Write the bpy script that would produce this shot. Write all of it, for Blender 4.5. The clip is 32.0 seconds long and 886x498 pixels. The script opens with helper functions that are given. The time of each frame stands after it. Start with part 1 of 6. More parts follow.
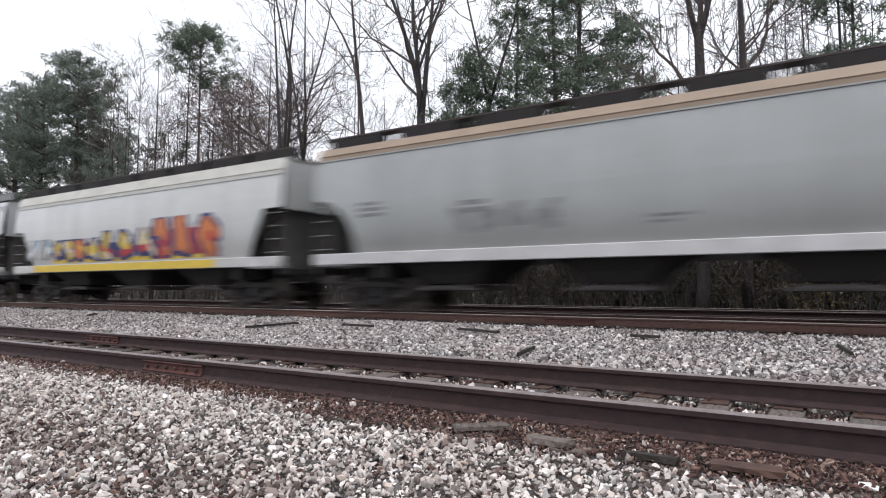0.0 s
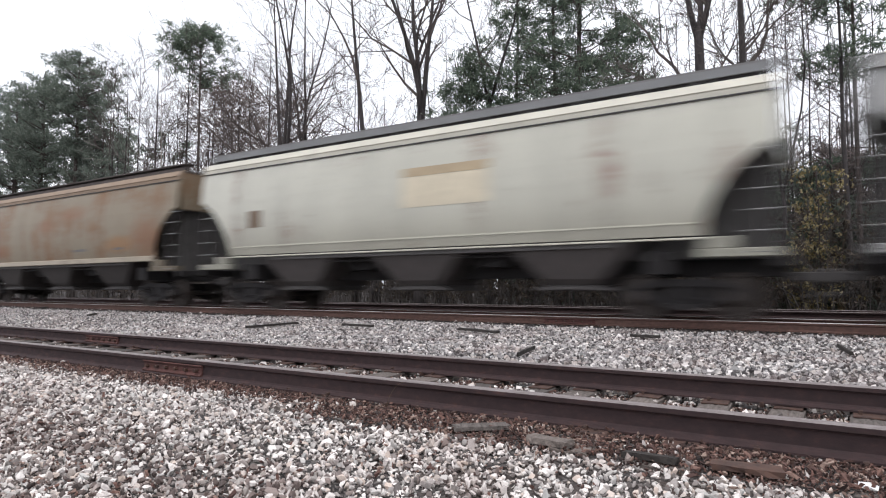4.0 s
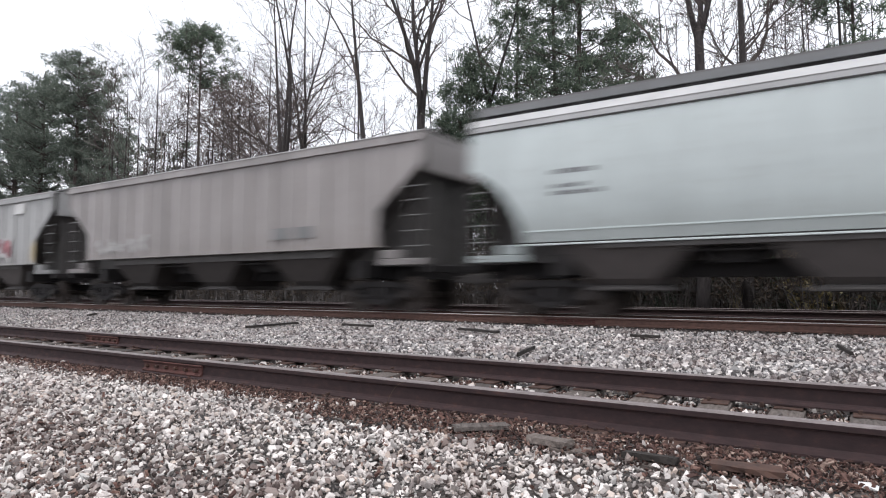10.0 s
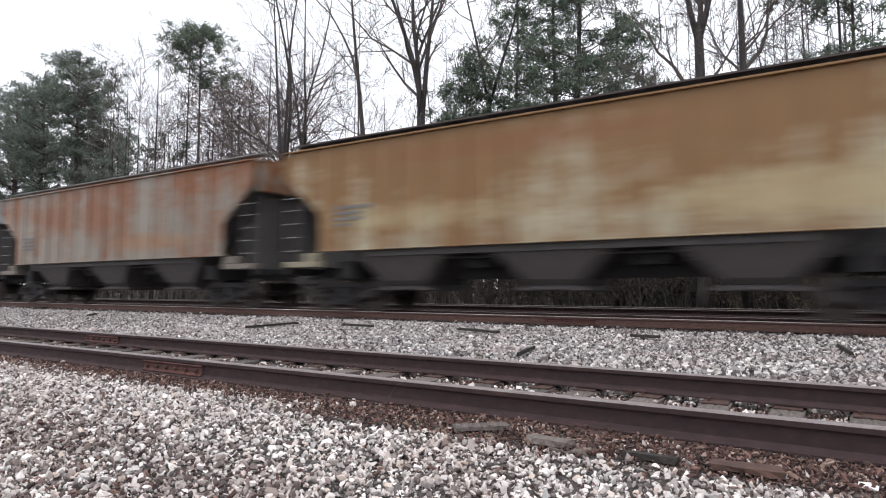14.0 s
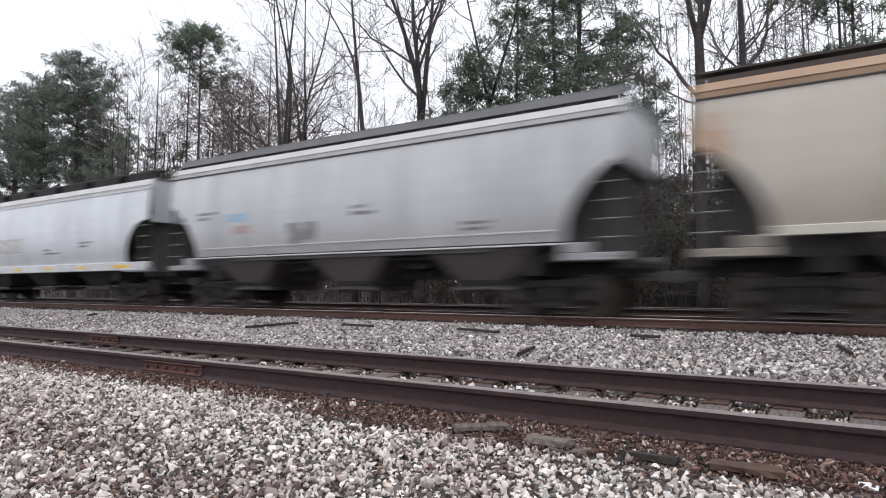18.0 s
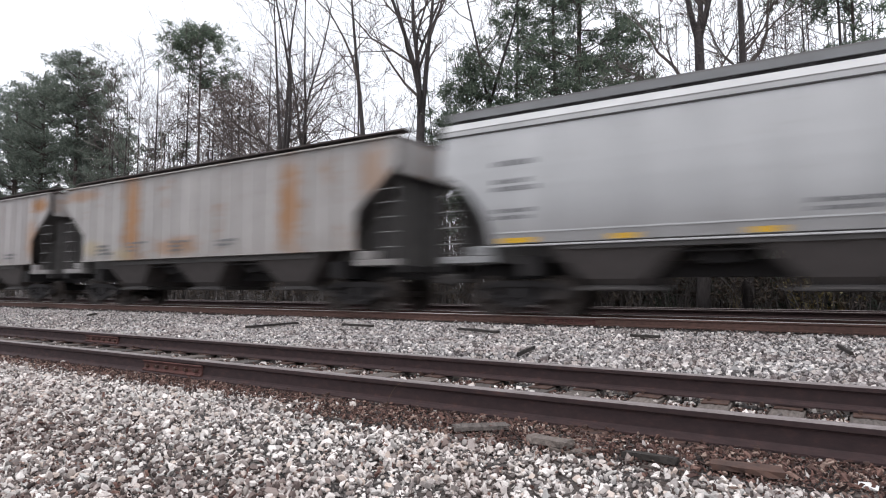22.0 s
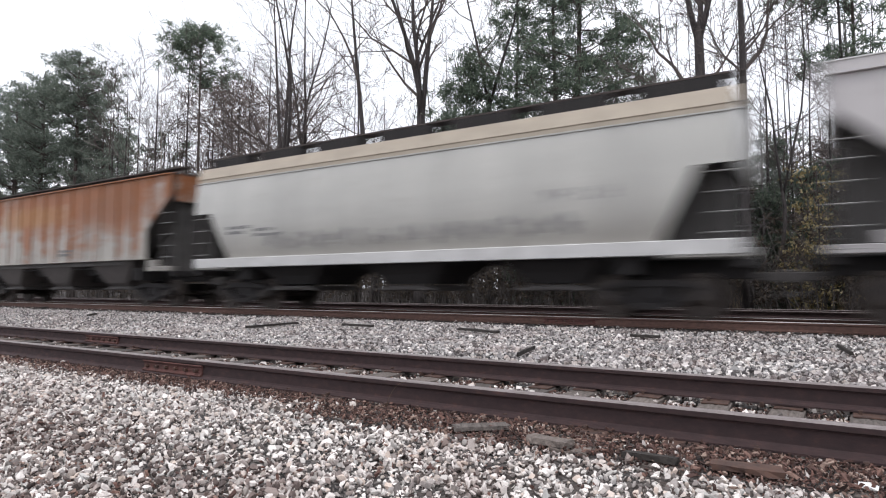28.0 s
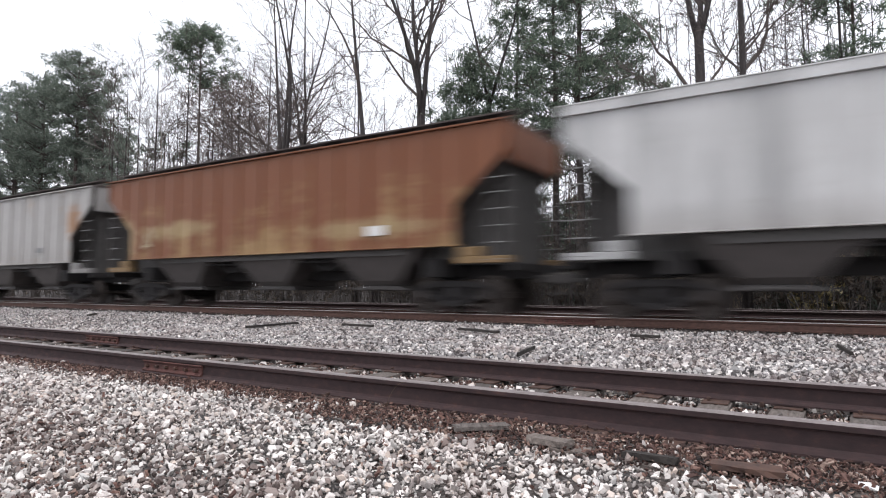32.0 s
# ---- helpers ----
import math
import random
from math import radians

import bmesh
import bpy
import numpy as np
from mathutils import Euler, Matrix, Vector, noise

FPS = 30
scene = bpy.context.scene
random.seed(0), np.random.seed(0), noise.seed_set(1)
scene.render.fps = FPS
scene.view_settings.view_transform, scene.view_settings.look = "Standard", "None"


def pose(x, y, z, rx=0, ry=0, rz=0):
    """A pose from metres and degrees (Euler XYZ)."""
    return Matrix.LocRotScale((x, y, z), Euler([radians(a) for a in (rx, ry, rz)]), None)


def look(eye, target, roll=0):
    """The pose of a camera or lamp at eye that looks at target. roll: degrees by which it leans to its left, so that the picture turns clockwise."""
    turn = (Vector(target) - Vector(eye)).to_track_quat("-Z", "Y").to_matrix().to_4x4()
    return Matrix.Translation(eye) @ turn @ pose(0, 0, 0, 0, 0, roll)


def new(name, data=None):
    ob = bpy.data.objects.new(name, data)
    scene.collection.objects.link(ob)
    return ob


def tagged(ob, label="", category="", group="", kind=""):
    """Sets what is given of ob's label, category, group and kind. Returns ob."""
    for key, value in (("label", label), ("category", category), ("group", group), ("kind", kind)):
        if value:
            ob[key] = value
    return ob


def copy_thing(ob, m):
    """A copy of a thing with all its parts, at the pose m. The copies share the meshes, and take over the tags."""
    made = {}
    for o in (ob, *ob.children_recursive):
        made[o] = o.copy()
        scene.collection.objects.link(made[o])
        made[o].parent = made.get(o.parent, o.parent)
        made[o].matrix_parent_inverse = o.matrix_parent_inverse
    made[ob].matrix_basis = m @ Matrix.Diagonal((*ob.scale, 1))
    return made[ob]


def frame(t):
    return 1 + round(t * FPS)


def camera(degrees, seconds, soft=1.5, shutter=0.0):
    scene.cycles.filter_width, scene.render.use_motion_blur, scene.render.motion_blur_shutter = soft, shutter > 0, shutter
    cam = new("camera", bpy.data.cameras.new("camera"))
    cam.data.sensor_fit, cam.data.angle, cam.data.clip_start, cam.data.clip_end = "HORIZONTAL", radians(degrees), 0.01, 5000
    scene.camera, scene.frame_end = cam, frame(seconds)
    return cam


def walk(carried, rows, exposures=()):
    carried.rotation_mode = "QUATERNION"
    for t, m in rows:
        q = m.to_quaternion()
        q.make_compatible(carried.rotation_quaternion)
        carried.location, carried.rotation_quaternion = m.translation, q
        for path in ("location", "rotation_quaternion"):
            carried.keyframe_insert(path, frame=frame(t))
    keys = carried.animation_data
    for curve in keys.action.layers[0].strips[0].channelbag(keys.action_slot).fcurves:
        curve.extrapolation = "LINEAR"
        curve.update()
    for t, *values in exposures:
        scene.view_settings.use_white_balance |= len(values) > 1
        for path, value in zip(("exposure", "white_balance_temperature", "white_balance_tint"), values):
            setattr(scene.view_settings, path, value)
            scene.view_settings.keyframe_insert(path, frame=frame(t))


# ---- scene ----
cam = camera(72.0, 32.0, soft=1.1, shutter=0.9)
EYE = (0.0, 0.0, 0.694)
HEAD, TILT = radians(32.2), radians(3.686)
AIM = (-math.sin(HEAD) * math.cos(TILT), math.cos(HEAD) * math.cos(TILT), EYE[2] + math.sin(TILT))
STAND = look(EYE, AIM)
walk(cam, [(0.0, STAND), (32.0, STAND)], exposures=[(0.0, 0.20, 6255, 13), (1.0, 0.24, 6255, 13), (2.0, 0.24, 6255, 13), (3.0, 0.32, 6255, 13), (6.0, 0.20, 6255, 13), (7.0, 0.16, 6255, 13), (8.0, 0.12, 6255, 13), (9.0, 0.20, 6255, 13), (10.0, 0.24, 6255, 13), (11.0, 0.16, 6255, 13), (12.0, 0.13, 6255, 13), (13.0, 0.20, 6255, 13), (14.0, 0.33, 6255, 13), (17.0, 0.28, 6255, 13), (18.0, 0.17, 6255, 13), (19.0, 0.17, 6255, 13), (20.0, 0.15, 6255, 13), (21.0, 0.20, 6255, 13), (22.0, 0.25, 6255, 13), (23.0, 0.28, 6300, 13), (24.0, 0.37, 6420, 13), (25.0, 0.26, 6340, 13), (28.0, 0.32, 6255, 13), (29.0, 0.26, 6255, 13), (30.0, 0.20, 6255, 13), (31.0, 0.29, 6255, 13), (32.0, 0.38, 6255, 13)])

# ---- sky and sun: a bright overcast day ----
world = bpy.data.worlds.new("overcast_sky")
scene.world = world
world.use_nodes = True
wn, wl = world.node_tree.nodes, world.node_tree.links
sky = wn.new("ShaderNodeTexSky")
sky.sky_type, sky.sun_disc = "NISHITA", False
sky.sun_elevation, sky.sun_rotation = radians(70), radians(159)
grey = wn.new("ShaderNodeHueSaturation")
grey.inputs["Saturation"].default_value = 0.12
veil = wn.new("ShaderNodeMix")
veil.data_type = "RGBA"
veil.inputs["Factor"].default_value = 0.75
veil.inputs["B"].default_value = (9.6, 9.8, 10.1, 1)
wl.new(sky.outputs[0], grey.inputs["Color"])
wl.new(grey.outputs[0], veil.inputs["A"])
wl.new(veil.outputs["Result"], wn["Background"].inputs["Color"])
wn["Background"].inputs["Strength"].default_value = 0.128
sun = new("sun", bpy.data.lights.new("sun", "SUN"))
sun.data.energy, sun.data.angle, sun.data.color = 1.2, radians(25), (1.0, 0.96, 0.9)
sun.matrix_world = look((3, -8, 24), (0, 0, 0))

# ---- tools ----
rnd = random.Random(11)


class Shape:
    """Collects corners and faces of one mesh."""

    def __init__(self):
        self.v, self.f, self.m = [], [], []

    def face(self, ids, mat=0):
        self.f.append(tuple(ids))
        self.m.append(mat)

    def box(self, x0, x1, y0, y1, z0, z1, mat=0, bevel=0.0):
        b = len(self.v)
        if bevel <= 0:
            self.v += [(x, y, z) for z in (z0, z1) for x, y in ((x0, y0), (x1, y0), (x1, y1), (x0, y1))]
            q = ((3, 2, 1, 0), (4, 5, 6, 7), (0, 1, 5, 4), (1, 2, 6, 5), (2, 3, 7, 6), (3, 0, 4, 7))
            for a in q:
                self.face([b + i for i in a], mat)
            return
        e = bevel
        rings = []
        for z, g in ((z0, e), (z0 + e, 0), (z1 - e, 0), (z1, e)):
            rings.append([(x0 + g, y0 + g, z), (x1 - g, y0 + g, z), (x1 - g, y1 - g, z), (x0 + g, y1 - g, z)])
        self.loft(rings, mat)

    def loft(self, rings, mat=0, caps=True, closed=True):
        b, n = len(self.v), len(rings[0])
        for r in rings:
            self.v += [tuple(p) for p in r]
        for k in range(len(rings) - 1):
            for i in range(n if closed else n - 1):
                j = (i + 1) % n
                self.face((b + k * n + i, b + k * n + j, b + (k + 1) * n + j, b + (k + 1) * n + i), mat)
        if caps:
            self.face([b + i for i in reversed(range(n))], mat)
            self.face([b + (len(rings) - 1) * n + i for i in range(n)], mat)

    def tube(self, pts, radii, sides=6, mat=0, caps=True):
        rings = []
        last = len(pts) - 1
        for i, p in enumerate(pts):
            p = Vector(p)
            d = Vector(pts[min(i + 1, last)]) - Vector(pts[max(i - 1, 0)])
            d = d.normalized() if d.length > 1e-9 else Vector((0, 0, 1))
            u = d.cross(Vector((0.31, 0.17, 0.93)) if abs(d.z) < 0.9 else Vector((0, 1, 0))).normalized()
            w = d.cross(u)
            r = radii[i] if isinstance(radii, (list, tuple)) else radii
            rings.append([p + (u * math.cos(a) + w * math.sin(a)) * r for a in [2 * math.pi * k / sides for k in range(sides)]])
        self.loft(rings, mat, caps)

    def slab(self, outline, y0, y1, mat=0):
        """An outline of (x, z) points given thickness along y."""
        self.loft([[(x, y0, z) for x, z in outline], [(x, y1, z) for x, z in outline]], mat)

    def mesh(self, name, mats, smooth=False):
        me = bpy.data.meshes.new(name)
        me.from_pydata(self.v, [], self.f)
        for m in mats:
            me.materials.append(m)
        if len(mats) > 1:
            me.polygons.foreach_set("material_index", self.m)
        if smooth:
            me.polygons.foreach_set("use_smooth", [True] * len(me.polygons))
        me.update()
        return me


def part(name, shape, mats, parent=None, label="", smooth=False):
    """One mesh object, under a thing or a part when a parent is given."""
    if isinstance(shape, Shape):
        shape = shape.mesh(name, mats if isinstance(mats, (list, tuple)) else [mats], smooth)
    ob = new(name, shape)
    ob.parent = parent
    if label:
        tagged(ob, label)
    return ob


def big_mesh(name, verts, tris, mat, smooth=False):
    """A mesh from arrays of corners and triangles."""
    me = bpy.data.meshes.new(name)
    nv, nt = len(verts), len(tris)
    me.vertices.add(nv)
    me.vertices.foreach_set("co", np.asarray(verts, np.float32).ravel())
    me.loops.add(nt * 3)
    me.loops.foreach_set("vertex_index", np.asarray(tris, np.int32).ravel())
    me.polygons.add(nt)
    me.polygons.foreach_set("loop_start", np.arange(0, nt * 3, 3, dtype=np.int32))
    me.polygons.foreach_set("use_smooth", np.full(nt, smooth))
    me.materials.append(mat)
    me.update(calc_edges=True)
    me.validate()
    return me


# ---- materials ----
class Nodes:
    def __init__(self, name):
        self.mat = bpy.data.materials.new(name)
        self.mat.use_nodes = True
        self.t = self.mat.node_tree
        self.b = self.t.nodes["Principled BSDF"]
        self.co = self.t.nodes.new("ShaderNodeTexCoord")
        self.gen = None

    def link(self, a, b):
        self.t.links.new(a, b)

    def place(self, scale=(1, 1, 1), offset=(0, 0, 0), which="Object"):
        n = self.t.nodes.new("ShaderNodeMapping")
        n.inputs["Scale"].default_value = scale
        n.inputs["Location"].default_value = offset
        self.link(self.co.outputs[which], n.inputs["Vector"])
        return n.outputs[0]

    def noise(self, at, scale, detail=4.0, rough=0.6, warp=0.0):
        n = self.t.nodes.new("ShaderNodeTexNoise")
        n.inputs["Scale"].default_value = scale
        n.inputs["Detail"].default_value = detail
        n.inputs["Roughness"].default_value = rough
        n.inputs["Distortion"].default_value = warp
        self.link(at, n.inputs["Vector"])
        return n.outputs["Fac"]

    def cells(self, at, scale, feature="F1", out="Distance"):
        n = self.t.nodes.new("ShaderNodeTexVoronoi")
        n.feature = feature
        n.inputs["Scale"].default_value = scale
        self.link(at, n.inputs["Vector"])
        return n.outputs[out]

    def ramp(self, fac, stops):
        n = self.t.nodes.new("ShaderNodeValToRGB")
        e = n.color_ramp.elements
        while len(e) < len(stops):
            e.new(0.5)
        for k, (p, c) in enumerate(stops):
            e[k].position = p
            e[k].color = (c, c, c, 1) if isinstance(c, (int, float)) else (*c, 1)
        self.link(fac, n.inputs["Fac"])
        return n.outputs["Color"]

    def mix(self, fac, a, b, blend="MIX"):
        n = self.t.nodes.new("ShaderNodeMix")
        n.data_type, n.blend_type = "RGBA", blend
        for key, v in (("Factor", fac), ("A", a), ("B", b)):
            if isinstance(v, (int, float)):
                n.inputs[key].default_value = v if key == "Factor" else (v, v, v, 1)
            elif isinstance(v, tuple):
                n.inputs[key].default_value = (*v, 1)
            else:
                self.link(v, n.inputs[key])
        return n.outputs["Result"]

    def math(self, op, a, b=0.5):
        n = self.t.nodes.new("ShaderNodeMath")
        n.operation = op
        for k, v in enumerate((a, b)):
            if isinstance(v, (int, float)):
                n.inputs[k].default_value = v
            else:
                self.link(v, n.inputs[k])
        return n.outputs[0]

    def random_island(self):
        n = self.t.nodes.new("ShaderNodeNewGeometry")
        return n.outputs["Random Per Island"]

    def random_object(self):
        n = self.t.nodes.new("ShaderNodeObjectInfo")
        return n.outputs["Random"]

    def axis(self, which="Object"):
        n = self.t.nodes.new("ShaderNodeSeparateXYZ")
        self.link(self.co.outputs[which], n.inputs[0])
        return n.outputs

    def done(self, color, rough=0.8, bump=None, strength=0.3, distance=0.01, metal=0.0, spec=0.5):
        if isinstance(color, tuple):
            self.b.inputs["Base Color"].default_value = (*color, 1)
        else:
            self.link(color, self.b.inputs["Base Color"])
        for key, v in (("Roughness", rough), ("Metallic", metal)):
            if isinstance(v, (int, float)):
                self.b.inputs[key].default_value = v
            else:
                self.link(v, self.b.inputs[key])
        self.b.inputs["Specular IOR Level"].default_value = spec
        if bump is not None:
            n = self.t.nodes.new("ShaderNodeBump")
            n.inputs["Strength"].default_value = strength
            n.inputs["Distance"].default_value = distance
            self.link(bump, n.inputs["Height"])
            self.link(n.outputs[0], self.b.inputs["Normal"])
        return self.mat


def stone_material(name="crushed_stone", stops=None):
    n = Nodes(name)
    isl = n.random_island()
    tone = n.ramp(isl, stops or [(0.0, (0.10, 0.09, 0.087)), (0.14, (0.24, 0.222, 0.215)), (0.28, (0.44, 0.43, 0.42)), (0.46, (0.70, 0.69, 0.675)), (0.58, (0.62, 0.54, 0.48)), (0.68, (0.42, 0.44, 0.435)), (0.78, (0.82, 0.81, 0.795)), (1.0, (0.93, 0.92, 0.90))])
    at = n.place()
    grain = n.noise(at, 140, 3)
    tone = n.mix(0.35, tone, n.ramp(grain, [(0.3, 0.45), (0.7, 1.0)]), "MULTIPLY")
    tone = n.mix(1.0, tone, (1.0, 0.94, 0.905), "MULTIPLY")
    patch = n.ramp(n.noise(at, 1.1, 5, 0.7), [(0.45, 0.0), (0.64, 1.0)])
    tone = n.mix(n.math("MULTIPLY", patch, 0.5), tone, n.mix(0.62, tone, (0.16, 0.088, 0.072)))
    return n.done(tone, 0.85, grain, 0.4, 0.004)


def ground_material():
    """Fines under the loose stones with the shade of their gaps painted in, plain ballast spread round them, leaf
    litter beyond.
    """
    n = Nodes("ballast_ground")
    at = n.place()
    soft = n.noise(at, 0.55, 5, 0.7)
    ragged = n.math("MULTIPLY", n.math("SUBTRACT", soft, 0.5), 7.0)
    x, y = n.axis()[0], n.axis()[1]

    def rise(value, start, wide):
        return n.ramp(n.math("MULTIPLY", n.math("SUBTRACT", n.math("ADD", value, ragged), start), 1 / wide), [(0.0, 0.0), (1.0, 1.0)])

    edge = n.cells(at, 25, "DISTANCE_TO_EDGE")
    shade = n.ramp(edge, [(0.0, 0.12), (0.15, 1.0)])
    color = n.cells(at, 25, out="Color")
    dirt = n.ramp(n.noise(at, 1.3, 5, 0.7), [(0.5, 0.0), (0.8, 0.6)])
    # bed kept near black: painted shade in the gaps between stones
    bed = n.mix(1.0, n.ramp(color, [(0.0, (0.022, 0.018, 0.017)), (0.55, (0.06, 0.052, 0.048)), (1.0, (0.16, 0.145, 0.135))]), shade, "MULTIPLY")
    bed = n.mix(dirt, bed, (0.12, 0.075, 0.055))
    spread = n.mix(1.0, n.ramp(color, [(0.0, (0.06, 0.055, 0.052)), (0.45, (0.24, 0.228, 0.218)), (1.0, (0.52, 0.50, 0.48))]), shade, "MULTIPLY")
    spread = n.mix(dirt, spread, (0.14, 0.085, 0.065))
    litter = n.ramp(n.noise(at, 3.0, 8, 0.75), [(0.3, (0.012, 0.009, 0.008)), (0.5, (0.028, 0.021, 0.017)), (0.75, (0.065, 0.046, 0.035))])
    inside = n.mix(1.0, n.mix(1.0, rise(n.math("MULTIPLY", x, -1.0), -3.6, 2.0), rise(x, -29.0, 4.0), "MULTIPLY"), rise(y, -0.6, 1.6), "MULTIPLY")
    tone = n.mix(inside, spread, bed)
    tone = n.mix(rise(n.math("MULTIPLY", y, -1.0), 3.4, 1.6), tone, litter)
    tone = n.mix(rise(y, 15.2, 0.9), tone, litter)
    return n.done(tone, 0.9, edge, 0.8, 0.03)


def chip_material(name, stops):
    n = Nodes(name)
    tone = n.ramp(n.random_island(), stops)
    return n.done(n.mix(0.5, tone, n.ramp(n.noise(n.place(), 60, 3), [(0.3, 0.4), (0.7, 1.0)]), "MULTIPLY"), 0.9)


def rail_material(name, head=False, worn=False):
    n = Nodes(name)
    at = n.place((0.5, 1, 1))
    g = n.noise(at, 18, 6, 0.7)
    if head:
        if worn:
            # light matt colour stands in for the sky's sheen on the worn head
            return n.done(n.ramp(g, [(0.3, (0.50, 0.46, 0.44)), (0.7, (0.66, 0.62, 0.60))]), 0.6, g, 0.1, 0.002, 0.1)
        tone = n.ramp(g, [(0.3, (0.15, 0.125, 0.12)), (0.7, (0.25, 0.22, 0.215))])
        return n.done(tone, 0.68, g, 0.1, 0.002, 0.2)
    if worn:
        return n.done(n.ramp(g, [(0.25, (0.055, 0.030, 0.025)), (0.8, (0.15, 0.078, 0.058))]), 0.8, n.noise(n.place(), 120, 4), 0.4, 0.003, 0.1)
    tone = n.ramp(g, [(0.25, (0.022, 0.0130, 0.0135)), (0.55, (0.044, 0.0245, 0.0245)), (0.8, (0.088, 0.043, 0.036))])
    return n.done(tone, 0.8, n.noise(n.place(), 120, 4), 0.4, 0.003, 0.2)


def rust_material(name, dark=(0.06, 0.028, 0.018), light=(0.24, 0.10, 0.05)):
    n = Nodes(name)
    g = n.noise(n.place(), 14, 7, 0.7)
    return n.done(n.ramp(g, [(0.3, dark), (0.7, light)]), 0.85, g, 0.4, 0.003)


def wood_material(name, dark, light):
    n = Nodes(name)
    at = n.place((9, 1.2, 9))
    g = n.noise(at, 6, 6, 0.7, 0.6)
    shift = n.mix(n.random_object(), (0.55, 0.55, 0.55), (1.25, 1.2, 1.15))
    tone = n.mix(1.0, n.ramp(g, [(0.3, dark), (0.7, light)]), shift, "MULTIPLY")
    return n.done(tone, 0.9, g, 0.6, 0.01)


def bark_material(name, dark, light):
    n = Nodes(name)
    g = n.noise(n.place((6, 6, 1.2)), 3, 6, 0.7)
    return n.done(n.ramp(g, [(0.3, dark), (0.7, light)]), 0.92, g, 0.6, 0.03)


def leaf_material(name, stops):
    n = Nodes(name)
    tone = n.ramp(n.random_island(), stops)
    mat = n.done(tone, 0.7, spec=0.3)
    through_light = n.t.nodes.new("ShaderNodeBsdfTranslucent")
    both = n.t.nodes.new("ShaderNodeMixShader")
    both.inputs[0].default_value = 0.52
    n.link(tone, through_light.inputs["Color"])
    n.link(n.b.outputs[0], both.inputs[1])
    n.link(through_light.outputs[0], both.inputs[2])
    n.link(both.outputs[0], n.t.nodes["Material Output"].inputs["Surface"])
    return mat


def plain_material(name, color, rough=0.7, metal=0.0, vary=0.35, scale=8):
    n = Nodes(name)
    g = n.noise(n.place(), scale, 5, 0.65)
    dark = tuple(c * (1 - vary) for c in color)
    return n.done(n.ramp(g, [(0.3, dark), (0.7, color)]), rough, g, 0.15, 0.004, metal)


def paint_material(name, color, seed, rust=0.0, rust_color=(0.20, 0.075, 0.03), rust_high=0.0, dirt=0.25, stain=None, streak=0.3, patches=(), gloss=0.5):
    """Weathered car paint: vertical streaks, rust bleeding through, road dirt."""
    n = Nodes(name)
    off = (seed * 7.3, seed * 3.1, seed * 1.7)
    run = n.noise(n.place((0.6, 1.0, 0.07), off), 2.2, 6, 0.7)
    fine = n.noise(n.place((6.0, 2.0, 0.35), off), 2.0, 5, 0.7)
    cloud = n.noise(n.place((0.35, 1.0, 0.8), off), 1.0, 5, 0.6, 0.4)
    dark = tuple(c * 0.62 for c in color)
    tone = n.mix(n.math("MULTIPLY", n.ramp(run, [(0.42, 0.0), (0.72, 1.0)]), streak + 0.25), color, dark)
    tone = n.mix(n.math("MULTIPLY", n.ramp(fine, [(0.5, 0.0), (0.75, 1.0)]), streak), tone, tuple(c * 0.5 for c in color))
    tone = n.mix(n.math("MULTIPLY", n.ramp(cloud, [(0.44, 0.0), (0.7, 1.0)]), 0.30), tone, tuple(c * 0.66 for c in color))
    spots = n.noise(n.place((1.3, 1.0, 1.6), off), 2.4, 6, 0.75)
    tone = n.mix(n.math("MULTIPLY", n.ramp(spots, [(0.56, 0.0), (0.74, 1.0)]), 0.35), tone, (0.20, 0.16, 0.125))
    band = n.noise(n.place((0.55, 1.0, 0.03), off), 1.9, 3, 0.6)
    tone = n.mix(min(1.0, 0.35 + streak), tone, n.ramp(band, [(0.30, 0.80), (0.5, 0.95), (0.70, 1.0)]), "MULTIPLY")
    if stain:
        side = n.noise(n.place((0.8, 1.0, 0.05), off), 1.6, 6, 0.75)
        tone = n.mix(n.ramp(n.math("SUBTRACT", side, n.math("MULTIPLY", n.axis()[0], 0.022)), [(0.44, 0.0), (0.58, 1.0)]), tone, stain)
    z = n.axis()[2]
    if rust > 0:
        up = n.math("MULTIPLY", n.math("SUBTRACT", z, 3.0), rust_high)
        amount = n.math("ADD", n.math("ADD", n.math("ADD", n.math("MULTIPLY", cloud, 0.38), n.math("MULTIPLY", run, 0.72)), n.math("MULTIPLY", spots, 0.34)), up)
        amount = n.math("SUBTRACT", amount, 0.21)
        lo = 0.635 - 0.30 * rust
        mask = n.ramp(amount, [(lo - 0.03, 0.0), (lo + 0.04, 0.6), (lo + 0.10, 1.0)])
        deep = n.mix(fine, rust_color, tuple(c * 0.55 for c in rust_color))
        tone = n.mix(mask, tone, deep)
    for px, pz, rx, rz, color, most in patches:
        # a stain with a ragged outline
        dx = n.math("MULTIPLY", n.math("SUBTRACT", n.axis()[0], px), 1 / rx)
        dz = n.math("MULTIPLY", n.math("SUBTRACT", z, pz), 1 / rz)
        far = n.math("SQRT", n.math("ADD", n.math("MULTIPLY", dx, dx), n.math("MULTIPLY", dz, dz)))
        far = n.math("ADD", far, n.math("ADD", n.math("MULTIPLY", spots, 2.1), n.math("MULTIPLY", run, 1.3)))
        tone = n.mix(n.math("MULTIPLY", n.ramp(n.math("MULTIPLY", far, 0.33), [(0.71, 1.0), (0.94, 0.0)]), most), tone, n.mix(n.math("MULTIPLY", fine, 0.7), color, tuple(c * 0.55 for c in color)))
